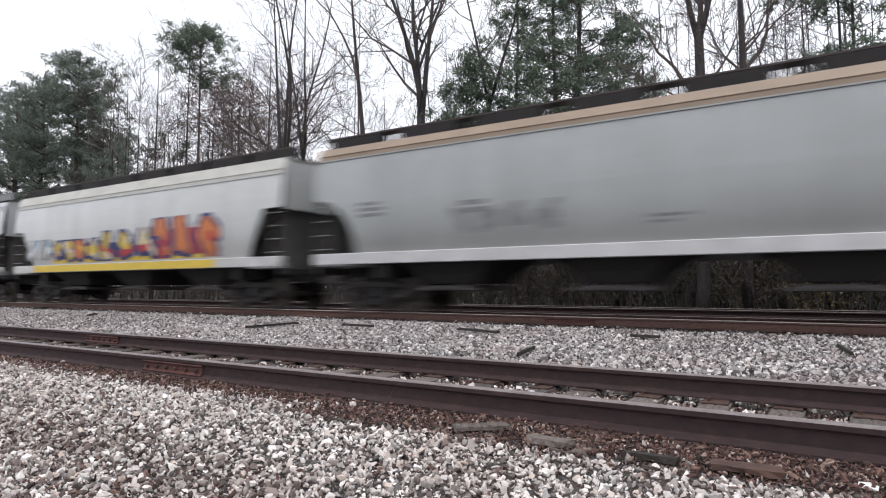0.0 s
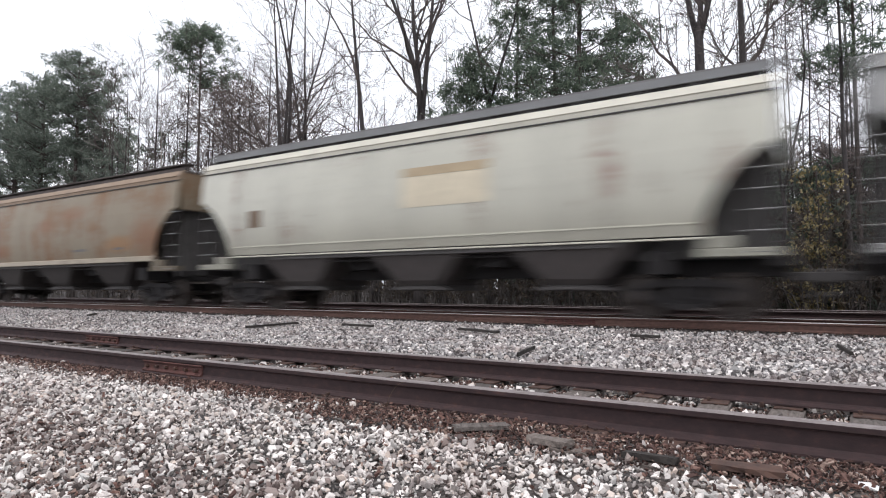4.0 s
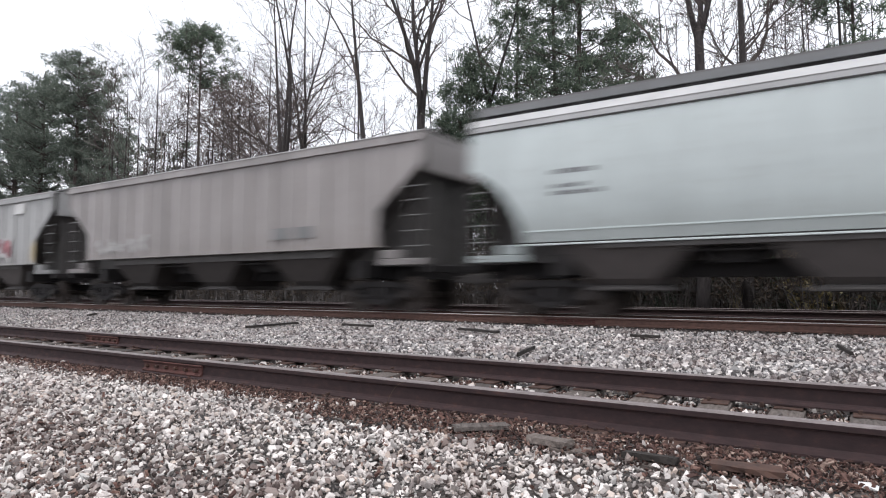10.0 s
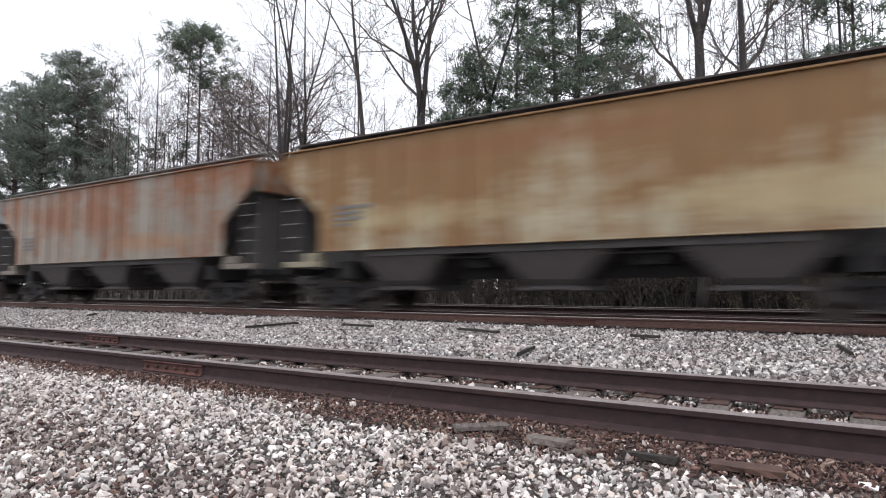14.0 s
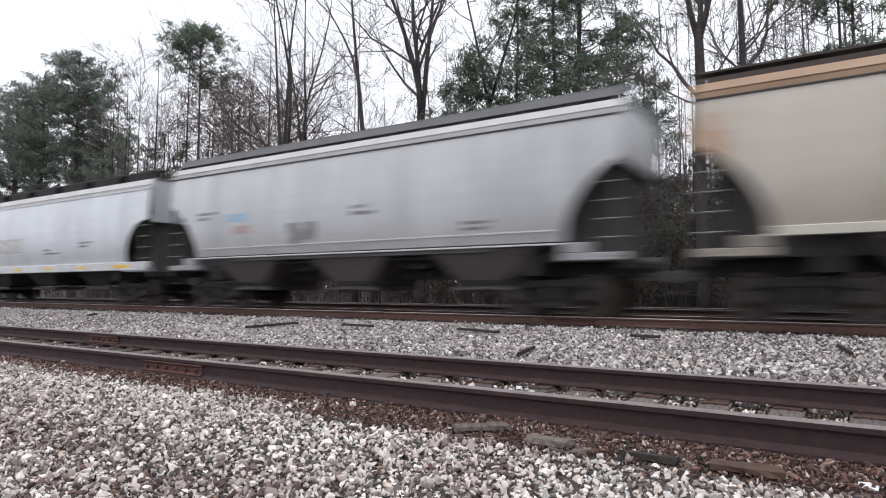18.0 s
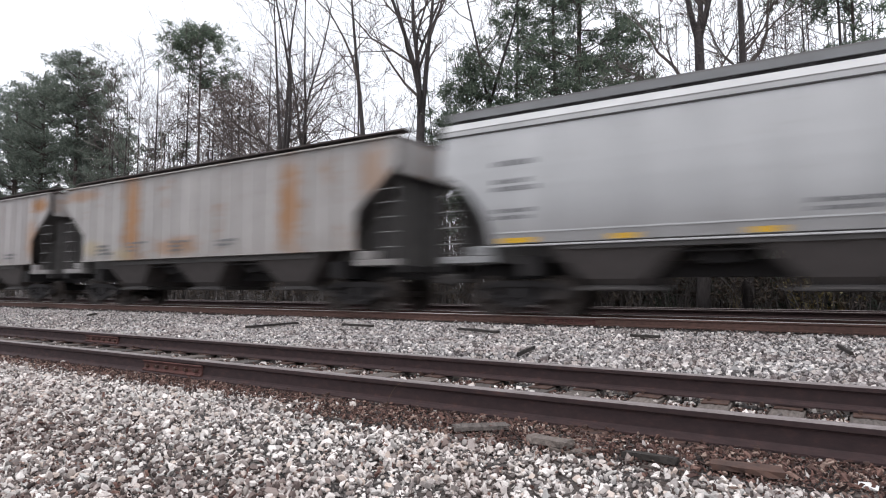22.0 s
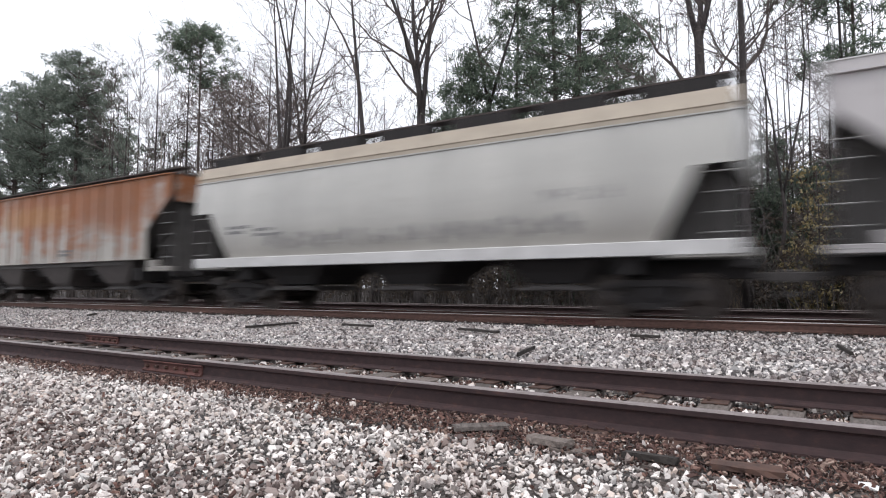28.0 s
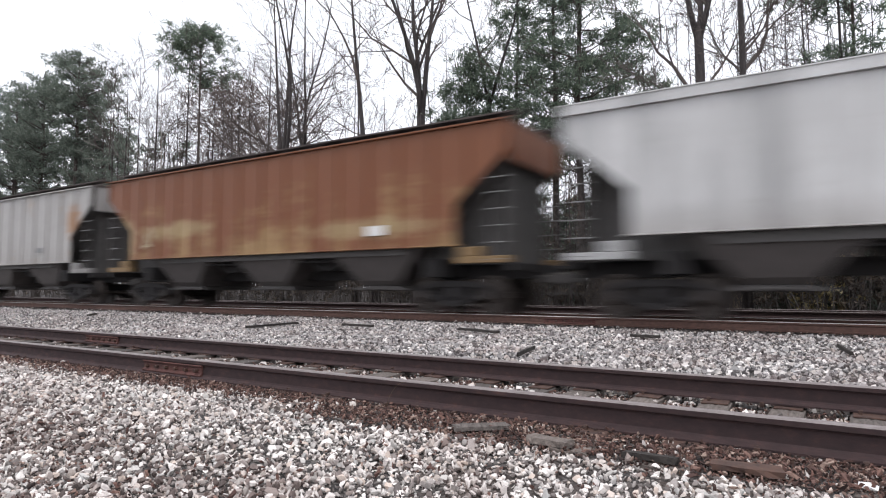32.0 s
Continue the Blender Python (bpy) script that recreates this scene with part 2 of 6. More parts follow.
    low = n.ramp(n.math("ADD", n.math("MULTIPLY", z, -0.5), n.math("ADD", n.math("MULTIPLY", fine, 0.5), 1.0)), [(0.1, 0.0), (0.75, 1.0)])
    tone = n.mix(n.math("MULTIPLY", low, dirt), tone, (0.15, 0.115, 0.09))
    n.b.inputs["Coat Weight"].default_value = gloss if rust < 0.3 else min(gloss, 0.1)
    n.b.inputs["Coat Roughness"].default_value = 0.28
    return n.done(tone, 0.36 if rust < 0.3 and gloss > 0.3 else 0.55, fine, 0.04, 0.01, spec=0.8 if rust < 0.3 and gloss > 0.3 else 0.35)


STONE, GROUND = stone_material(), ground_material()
MID_STONE = stone_material("grey_crushed_stone", [(0.0, (0.05, 0.047, 0.048)), (0.18, (0.15, 0.146, 0.15)), (0.36, (0.32, 0.32, 0.325)), (0.58, (0.52, 0.518, 0.515)), (0.68, (0.48, 0.44, 0.41)), (0.76, (0.34, 0.36, 0.365)), (0.88, (0.70, 0.695, 0.69)), (1.0, (0.84, 0.835, 0.825))])
CHIPS = chip_material("brown_debris", [(0.0, (0.022, 0.014, 0.012)), (0.4, (0.09, 0.046, 0.037)), (0.75, (0.17, 0.09, 0.07)), (1.0, (0.33, 0.24, 0.195))])
RAIL, RAIL_HEAD = rail_material("rail_steel"), rail_material("rail_running_surface", True)
MAIN_RAIL, MAIN_HEAD = rail_material("main_rail_steel", False, True), rail_material("main_running_surface", True, True)
BOARD_DARK = plain_material("dark_roof_walkway", (0.075, 0.058, 0.052), 0.8, scale=2)
RUST, RUST_RED = rust_material("rusted_steel", (0.032, 0.019, 0.016), (0.095, 0.048, 0.033)), rust_material("red_rust", (0.045, 0.02, 0.017), (0.11, 0.042, 0.034))
TIE = wood_material("weathered_tie", (0.045, 0.037, 0.033), (0.18, 0.156, 0.143))
OLD_WOOD = wood_material("dark_timber", (0.012, 0.010, 0.009), (0.04, 0.034, 0.03))
BARK = bark_material("grey_bark", (0.024, 0.020, 0.020), (0.085, 0.073, 0.071))
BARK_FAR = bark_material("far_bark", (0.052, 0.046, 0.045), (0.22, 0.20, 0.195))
BARK_PALE = bark_material("pale_bark", (0.17, 0.15, 0.13), (0.36, 0.33, 0.30))
BARK_PINE = bark_material("pine_bark", (0.035, 0.028, 0.026), (0.11, 0.085, 0.075))
TWIG = plain_material("twigs", (0.10, 0.08, 0.072), 0.9)
NEEDLE = leaf_material("pine_needles", [(0.0, (0.075, 0.103, 0.078)), (0.5, (0.14, 0.178, 0.135)), (1.0, (0.24, 0.28, 0.205))])
NEEDLE_DARK = leaf_material("dark_pine_needles", [(0.0, (0.095, 0.118, 0.098)), (0.5, (0.168, 0.195, 0.162)), (1.0, (0.26, 0.29, 0.24))])
DEAD_LEAF = leaf_material("dead_leaves", [(0.0, (0.13, 0.108, 0.10)), (0.6, (0.23, 0.19, 0.178)), (1.0, (0.34, 0.285, 0.262))])
STRAW = leaf_material("dry_grass", [(0.0, (0.05, 0.038, 0.025)), (0.6, (0.12, 0.09, 0.058)), (1.0, (0.24, 0.18, 0.12))])
# grime, darkened further so the shade under the cars is in the colour
GRIME_SHADE = plain_material("shaded_undercarriage_grime", (0.019, 0.016, 0.016), 0.85)
BAY = plain_material("hopper_grime", (0.080, 0.068, 0.064), 0.8, scale=3)
BAY_DARK = plain_material("dark_hopper_grime", (0.045, 0.037, 0.034), 0.85, scale=3)
IRON = plain_material("dull_iron", (0.085, 0.077, 0.074), 0.6, 0.4)
WHEEL = plain_material("wheel_steel", (0.065, 0.052, 0.046), 0.55, 0.5)
BRIGHT = plain_material("worn_galvanised", (0.25, 0.245, 0.24), 0.5, 0.3)
WALKWAY = plain_material("grey_walkway", (0.20, 0.195, 0.19), 0.7, scale=3)
HATCH = plain_material("hatch_grey", (0.235, 0.238, 0.24), 0.7, scale=3)
# dark grey in place of car paint: shade of the end recesses
SLOPE = plain_material("shaded_slope_sheet", (0.105, 0.097, 0.093), 0.8, scale=2)
YELLOW = plain_material("yellow_reflector", (0.80, 0.47, 0.03), 0.5, vary=0.15)
INK = plain_material("black_stencil", (0.17, 0.17, 0.175), 0.7)
WHITE = plain_material("white_placard", (0.72, 0.71, 0.69), 0.6, vary=0.2, scale=4)
GRAF = {k: plain_material("spray_" + k, c, 0.6, vary=0.25, scale=3) for k, c in {
    "yellow": (0.70, 0.50, 0.06), "orange": (0.62, 0.20, 0.06), "red": (0.48, 0.05, 0.05), "navy": (0.035, 0.04, 0.14),
    "pale_blue": (0.36, 0.50, 0.62), "pink": (0.55, 0.22, 0.24), "cream": (0.68, 0.60, 0.45), "black": (0.03, 0.03, 0.035),
    "grey": (0.22, 0.22, 0.22), "brown": (0.16, 0.10, 0.06), "blue": (0.08, 0.28, 0.55), "white": (0.72, 0.72, 0.72), "mauve": (0.30, 0.22, 0.25), "dim": (0.27, 0.26, 0.25), "pale_tan": (0.46, 0.36, 0.23), "cream_pale": (0.56, 0.53, 0.44), "grey_blue": (0.30, 0.40, 0.50), "navy_grey": (0.12, 0.135, 0.145), "haze_blue": (0.42, 0.47, 0.53), "rose": (0.50, 0.36, 0.34), "maroon": (0.24, 0.085, 0.095), "haze": (0.49, 0.475, 0.465), "faded": (0.44, 0.40, 0.33)}.items()}

# ---- ground: one sheet out to the horizon ----
NEAR_MID, FAR_MID, FAR_TOP = 4.565, 13.755, 0.07
BACK_MID, BACK_TOP = 19.05, 0.10


def level(x, y):
    """Height of the ground."""
    keys = ((-9, -0.42), (0.0, -0.36), (2.0, -0.27), (2.9, -0.222), (3.2, -0.212), (3.45, -0.200), (3.72, -0.203), (3.95, -0.246), (5.2, -0.246), (5.75, -0.226), (6.3, -0.17), (9.0, -0.165), (11.6, -0.155), (12.4, -0.145), (13.0, -0.135), (14.6, -0.125),
            (15.2, -0.12), (16.0, -0.20), (16.8, -0.20), (17.6, -0.11), (20.5, -0.11), (21.3, -0.26), (21.9, -0.25), (22.8, -0.27), (25, -0.30), (60, -0.1), (400, 0.0))
    if y <= keys[0][0]:
        z = keys[0][1]
    elif y >= keys[-1][0]:
        z = keys[-1][1]
    else:
        for (a, za), (b, zb) in zip(keys, keys[1:]):
            if a <= y <= b:
                s = (y - a) / (b - a)
                z = za + (zb - za) * s
                break
    soft = 0.02 if y < 17 else 0.10
    if 3.2 < y < 5.9 or 12.4 < y < 15.1 or 17.5 < y < 20.6:
        soft = 0.006
    return z + soft * noise.noise((x * 0.9, y * 0.9, 0.3)) * (1 if y < 60 else 0)


def make_ground():
    def steps(lo, hi, gap, grow, reach):
        line = list(np.arange(lo, hi + 1e-6, gap))
        g = gap
        while line[-1] < reach:
            g *= grow
            line.append(line[-1] + g)
        g, low = gap, [lo]
        while low[-1] > -reach:
            g *= grow
            low.append(low[-1] - g)
        return list(reversed(low[1:])) + line
    xs, ys = steps(-34, 3, 0.25, 1.35, 2600), steps(0.0, 23, 0.2, 1.3, 2600)
    verts = [(x, y, level(x, y)) for y in ys for x in xs]
    w = len(xs)
    me = bpy.data.meshes.new("ground")
    faces = []
    for j in range(len(ys) - 1):
        for i in range(w - 1):
            faces.append((j * w + i, j * w + i + 1, (j + 1) * w + i + 1, (j + 1) * w + i))
    me.from_pydata(verts, [], faces)
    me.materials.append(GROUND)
    me.polygons.foreach_set("use_smooth", [True] * len(faces))
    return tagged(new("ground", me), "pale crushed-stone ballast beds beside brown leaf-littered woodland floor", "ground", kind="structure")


make_ground()


def stone_forms(count, seed):
    """Angular stone shapes: knocked-about icosahedra."""
    bm = bmesh.new()
    bmesh.ops.create_icosphere(bm, subdivisions=1, radius=1.0)
    base = np.array([v.co[:] for v in bm.verts])
    tris = np.array([[v.index for v in f.verts] for f in bm.faces])
    bm.free()
    g = np.random.RandomState(seed)
    forms = []
    for _ in range(count):
        v = base.copy()
        for _ in range(6):
            d = g.normal(size=3)
            d /= np.linalg.norm(d)
            over = np.maximum(v @ d - g.uniform(0.22, 0.62), 0)
            v -= np.outer(over, d)
        v *= g.uniform(0.65, 1.3, 3) * (1.15, 0.95, 0.68)
        forms.append(v)
    return np.array(forms), tris


def block_forms(count, seed):
    """Cruder angular stones for the ballast farther away."""
    g = np.random.RandomState(seed)
    cube = np.array([(x, y, z) for z in (-1, 1) for y in (-1, 1) for x in (-1, 1)], float)
    t = np.array([(0, 2, 1), (1, 2, 3), (4, 5, 6), (5, 7, 6), (0, 1, 4), (1, 5, 4), (2, 6, 3), (3, 6, 7), (0, 4, 2), (2, 4, 6), (1, 3, 5), (3, 7, 5)])
    return np.array([cube * g.uniform(0.5, 1.0, 3) * g.uniform(0.45, 1.15, (8, 1)) + g.normal(scale=0.12, size=(8, 3)) for _ in range(count)]), t


def scatter(name, regions, size, seed, mat, label, category, flat=1.0, forms=None, sink=0.3):
    """Many loose pieces strewn over rectangles (x0, x1, y0, y1, pieces a square metre) as one mesh."""
    g = np.random.RandomState(seed)
    shapes, tris = forms if forms is not None else stone_forms(24, seed)
    spots = []
    for x0, x1, y0, y1, per in regions:
        n = int((x1 - x0) * (y1 - y0) * per)
        spots.append(np.c_[g.uniform(x0, x1, n), g.uniform(y0, y1, n)])
    p = np.concatenate(spots)
    n = len(p)
    z = np.array([level(a, b) for a, b in p])
    s = np.clip(g.lognormal(math.log(size), 0.33, n), size * 0.45, size * 2.1)
    q = g.normal(size=(n, 4))
    q[:, 1:3] *= flat
    q /= np.linalg.norm(q, axis=1)[:, None]
    w, a, b, c = q.T
    rot = np.stack([np.stack([1 - 2 * (b * b + c * c), 2 * (a * b - c * w), 2 * (a * c + b * w)], 1),
                    np.stack([2 * (a * b + c * w), 1 - 2 * (a * a + c * c), 2 * (b * c - a * w)], 1),
                    np.stack([2 * (a * c - b * w), 2 * (b * c + a * w), 1 - 2 * (a * a + b * b)], 1)], 1)
    v = shapes[g.randint(0, len(shapes), n)] * s[:, None, None]
    v = np.einsum("nij,nkj->nki", rot, v)
    v[:, :, 0] += p[:, 0, None]
    v[:, :, 1] += p[:, 1, None]
    v[:, :, 2] += (z + s * g.uniform(sink - 0.3, sink + 0.45, n))[:, None]
    k = v.shape[1]
    t = (tris[None] + (np.arange(n) * k)[:, None, None]).reshape(-1, 3)
    return tagged(new(name, big_mesh(name, v.reshape(-1, 3), t, mat)), label, category, kind="stuff")


scatter("ballast_stones", [(-3.8, 1.8, 0.7, 1.3, 910), (-5.6, 1.8, 1.3, 2.0, 1495), (-7.4, 1.8, 2.0, 2.7, 1495), (-9, 1.8, 2.7, 3.2, 1430), (-10.5, -3.8, 0.7, 1.3, 234), (-10.5, -5.6, 1.3, 2.0, 234), (-10.5, -7.4, 2.0, 2.7, 234), (-13, 5, -0.6, 0.7, 169), (1.8, 3.2, 0.4, 3.6, 546), (3.2, 6, -0.3, 3.6, 156), (-6, 1.8, 0.2, 0.7, 494), (-16, -10.5, 1.2, 3.3, 195), (-12, -3.2, 3.2, 3.52, 1235), (-3.2, 1.8, 3.2, 3.55, 260), (-3.2, 1.8, 3.55, 3.7, 117), (-13, 1.8, 3.7, 5.75, 338), (-18, -13, 3.2, 5.75, 156)], 0.0170, 3, STONE,
        "loose pale grey crushed stones beside the siding rail", "gravel", 0.75)
scatter("ballast_stones", [(-14, 2.2, 5.7, 9.4, 440), (-24, -14, 5.7, 12.3, 170), (-34, -24, 9, 12.3, 110), (-14, 3.2, 9.4, 12.45, 330), (-34, 3.4, 12.45, 14.6, 36)], 0.0168, 5, MID_STONE,
        "pale grey crushed stones filling the space between two tracks", "gravel", 1.0, block_forms(30, 4))


scatter("ballast_stones", [(-11, 1.8, 3.92, 5.22, 240)], 0.017, 6, STONE, "white stones lying between the siding ties", "gravel", 1.0, block_forms(20, 9), 0.6)


def chip_forms():
    g = np.random.RandomState(8)
    forms = []
    for _ in range(10):
        l, w, h = g.uniform(0.6, 1.6), g.uniform(0.35, 0.8), g.uniform(0.15, 0.4)
        v = np.array([(-l, -w, 0), (l, -w * 0.6, 0.1), (l * 0.9, w, 0), (-l * 0.8, w * 0.7, 0.15), (0.1, 0, h * 2.2), (0.0, 0.1, -h)])
        forms.append(v + g.normal(scale=0.12, size=v.shape))
    t = np.array([(0, 1, 4), (1, 2, 4), (2, 3, 4), (3, 0, 4), (1, 0, 5), (2, 1, 5), (3, 2, 5), (0, 3, 5)])
    return np.array(forms), t


FORMS = chip_forms()
scatter("track_debris", [(-14, 1.8, 3.42, 3.75, 3600), (-12, -3.4, 3.30, 3.45, 900), (-3.4, 1.8, 3.22, 3.45, 2200), (-3.2, 1.6, 3.0, 3.25, 480), (-6.2, -4.4, 3.35, 3.6, 900), (-3.4, 1.8, 3.18, 3.5, 900), (-0.9, 0.2, 3.3, 3.6, 700), (-9.5, 1.8, 3.88, 5.25, 1500), (-13, -9.5, 3.88, 5.25, 500), (-13, 2.0, 5.35, 5.65, 400),
                         (-10, 1.6, 1.2, 3.2, 60), (-5.2, -2.2, 1.2, 2.3, 260), (-5.0, -3.2, 2.3, 2.6, 120), (-2.4, -1.4, 2.5, 2.9, 250), (-1.2, -0.6, 2.0, 2.5, 250), (-30, 3, 12.7, 12.95, 260)], 0.0088, 9, CHIPS, "reddish brown leaf litter, bark and splinters along the rails", "debris", 0.55, FORMS, 1.7)
scatter("dark_grit", [(-8.5, 1.8, 1.2, 3.3, 60), (-5.6, -2.0, 1.1, 2.35, 620), (-5.8, -3.6, 2.35, 2.6, 260), (-2.0, -1.0, 0.9, 1.6, 260)], 0.0165, 12, stone_material("dirty_stone", [(0.0, (0.06, 0.05, 0.047)), (0.4, (0.15, 0.125, 0.117)), (0.75, (0.27, 0.235, 0.22)), (1.0, (0.42, 0.39, 0.37))]), "dirty grey-brown stones among pale ballast", "gravel", 0.75, sink=0.55)

# ---- tracks ----
RAIL_FORM = ((-0.070, -0.180), (0.070, -0.180), (0.070, -0.168), (0.022, -0.152), (0.010, -0.140), (0.009, -0.060), (0.014, -0.048), (0.035, -0.040), (0.036, -0.010), (0.028, -0.001),
             (0.012, 0.0), (-0.012, 0.0), (-0.028, -0.001), (-0.036, -0.010), (-0.035, -0.040), (-0.014, -0.048), (-0.009, -0.060), (-0.010, -0.140), (-0.022, -0.152), (-0.070, -0.168))


def make_rail(y, top, label, joints, mats):
    rail = tagged(new("rail"), label, "rail", "rails of the tracks")
    rail.location = (0, y, top)
    cuts = sorted([-140.0, *joints, 60.0])
    for a, b in zip(cuts, cuts[1:]):
        s = Shape()
        s.loft([[(x, p, q) for p, q in RAIL_FORM] for x in (a + 0.004, b - 0.004)])
        for k in range(len(s.f)):
            ids = s.f[k]
            if len(ids) == 4 and min(s.v[i][2] for i in ids) > -0.02:
                s.m[k] = 1
        part("rail_length", s, mats, rail)
    return rail


def joint_bars(rail, x, long):
    """A pair of splice bars with their bolts."""
    for side in (-1, 1):
        s = Shape()
        ring = [(0.012, -0.150), (0.045, -0.158), (0.050, -0.146), (0.026, -0.125), (0.026, -0.080), (0.044, -0.058), (0.040, -0.047), (0.014, -0.052)]
        s.loft([[(xx, side * p, q) for p, q in (ring if side > 0 else ring[::-1])] for xx in (x - long / 2, x + long / 2)])
        bar = part("joint_bar", s, RUST_RED, rail, "red rusted splice bar bolted to the rail")
        for k in range(6):
            b = Shape()
            xx = x - long * 0.42 + long * 0.84 * k / 5
            b.tube([(xx, side * 0.024, -0.103), (xx, side * 0.060, -0.103)], 0.017, 6)
            part("bolt", b, RUST, bar)


r1 = make_rail(NEAR_MID - 0.755, 0.0, "dark brown rusted siding rail with a dull worn top", [-29.5, -17.6, -5.60, 6.3], [RAIL, RAIL_HEAD])
r2 = make_rail(NEAR_MID + 0.755, 0.0, "dark brown rusted siding rail lying on grey ties", [-23.6, -9.65, 0.35, 12], [RAIL, RAIL_HEAD])
r3 = make_rail(FAR_MID - 0.755, FAR_TOP, "brown main-line rail with a bright worn top", [-28.7, -16.8, -4.87, 7.0], [MAIN_RAIL, MAIN_HEAD])
r4 = make_rail(FAR_MID + 0.755, FAR_TOP, "brown main-line rail under the passing train", [-22.7, -10.8, 1.1], [MAIN_RAIL, MAIN_HEAD])
joint_bars(r1, -5.60, 0.95)
joint_bars(r2, -9.65, 0.92)
joint_bars(r3, -4.87, 1.2)
joint_bars(r4, -10.8, 1.2)
r5 = make_rail(BACK_MID - 0.755, BACK_TOP, "dull brown rail of the back track behind the train", [-31.0, -19.1, -7.2, 4.7], [RAIL, RAIL_HEAD])
r6 = make_rail(BACK_MID + 0.755, BACK_TOP, "dull brown rail of the back track along the woods", [-25.0, -13.2, -1.3], [RAIL, RAIL_HEAD])


def make_tie(long):
    tie = tagged(new("railroad_tie"), "weathered grey split wooden tie bedded in ballast", "railway tie", "ties under the siding")
    s = Shape()
    g = random.Random(5)
    rings = []
    for k in range(9):
        y = -long / 2 + long * k / 8
        j = lambda: g.uniform(-0.006, 0.006)
        rings.append([(-0.112 + j(), y, -0.175), (0.112 + j(), y, -0.175), (0.114 + j(), y, -0.012 + j()), (0.102, y, j()), (0.03, y, j()), (0.012, y, -0.008 + j()), (-0.02, y, j()), (-0.102, y, j()), (-0.114 + j(), y, -0.012 + j())])
    s.loft(rings)
    part("timber", s, TIE, tie)
    for side in (-0.755, 0.755):
        p = Shape()
        p.box(-0.095, 0.095, side - 0.165, side + 0.165, 0.0, 0.014, bevel=0.004)
        plate = part("tie_plate", p, RUST, tie, "flat rusted steel plate")
        for a, b in ((-0.05, -0.085), (0.05, 0.085)):
            k = Shape()
            k.box(a - 0.009, a + 0.009, side + b - 0.009, side + b + 0.009, 0.005, 0.034)
            k.box(a - 0.014, a + 0.014, side + b * 0.87 - 0.016, side + b * 0.87 + 0.016, 0.030, 0.042, bevel=0.004)
            part("spike", k, RUST, plate)
    return tie


first = make_tie(2.66)
first.location = (0.74, NEAR_MID - 0.0, -0.192)
x, g = 0.74, random.Random(21)
STEPS = (0.54, 0.49, 0.46, 0.51, 0.57, 0.37, 0.57, 0.62, 0.51, 0.54)
for k in range(52):
    x -= STEPS[k] if k < len(STEPS) else 0.525 + g.uniform(-0.035, 0.035)
    copy_thing(first, pose(x, NEAR_MID + g.uniform(-0.06, 0.06), -0.192 - abs(g.uniform(-0.004, 0.010)), g.uniform(-0.3, 0.3), g.uniform(-1.2, 1.2), g.uniform(-2.2, 2.2)))
for k in range(6):
    copy_thing(first, pose(0.74 + 0.52 * (k + 1), NEAR_MID, -0.198, 0, 0, g.uniform(-1.5, 1.5)))
main_tie = tagged(new("railroad_tie"), "dark wooden tie nearly buried in ballast", "railway tie", "ties under the main line")
main_tie.location = (4, FAR_MID, -0.125)
s = Shape()
s.box(-0.112, 0.112, -1.3, 1.3, -0.17, 0.0, bevel=0.01)
part("timber", s, OLD_WOOD, main_tie)
for k in range(75):
    copy_thing(main_tie, pose(4 - 0.53 * (k + 1), FAR_MID + g.uniform(-0.05, 0.05), -0.125, 0, 0, g.uniform(-1.5, 1.5)))

for k in range(75):
    copy_thing(main_tie, pose(4 - 0.53 * (k + 1), BACK_MID + g.uniform(-0.05, 0.05), BACK_TOP - 0.181, 0, 0, g.uniform(-1.5, 1.5)))

# rail anchors clipped under the siding rails
for y in (NEAR_MID - 0.755, NEAR_MID + 0.755):
    for k in range(14):
        s = Shape()
        s.box(-0.016, 0.016, -0.095, 0.095, -0.028, -0.004, bevel=0.004)
        s.box(-0.014, 0.014, -0.100, -0.078, -0.012, 0.014)
        a = part("rail_anchor", s, RUST)
        a.location = (0.6 - 1.03 * k + g.uniform(-0.1, 0.1), y, -0.176)
        tagged(a, "small rusted spring clip under the siding rail", "rail anchor", "rail anchors")

# broken pieces of timber lying on the ballast
for x, y, turn, long, wide in ((-10.2, 9.3, 100, 1.7, 0.12), (-8.43, 10.0, -6, 0.9, 0.10), (-5.5, 9.95, -24, 1.15, 0.12), (-2.57, 10.3, -13, 0.5, 0.10), (-3.28, 7.2, 102, 0.95, 0.04), (-26.8, 12.2, 140, 1.6, 0.12), (-18.8, 10.0, 141, 1.2, 0.07), (0.16, 9.6, -84, 1.2, 0.05)):
    s = Shape()
    s.loft([[(-long / 2 + long * k / 6, wide * 0.5 * c * (0.7 + 0.3 * g.random()), 0.02 + d * 0.022 + 0.01 * g.random()) for c, d in ((-1, -1), (1, -1), (0.8, 1), (-0.8, 1))] for k in range(7)])
    ob = part("timber_scrap", s, OLD_WOOD)
    ob.location, ob.rotation_euler = (x, y, level(x, y) + 0.045), (0, 0, radians(turn))
    tagged(ob, "dark rotten splinter of timber lying on pale ballast", "wood scrap", "timber scraps")
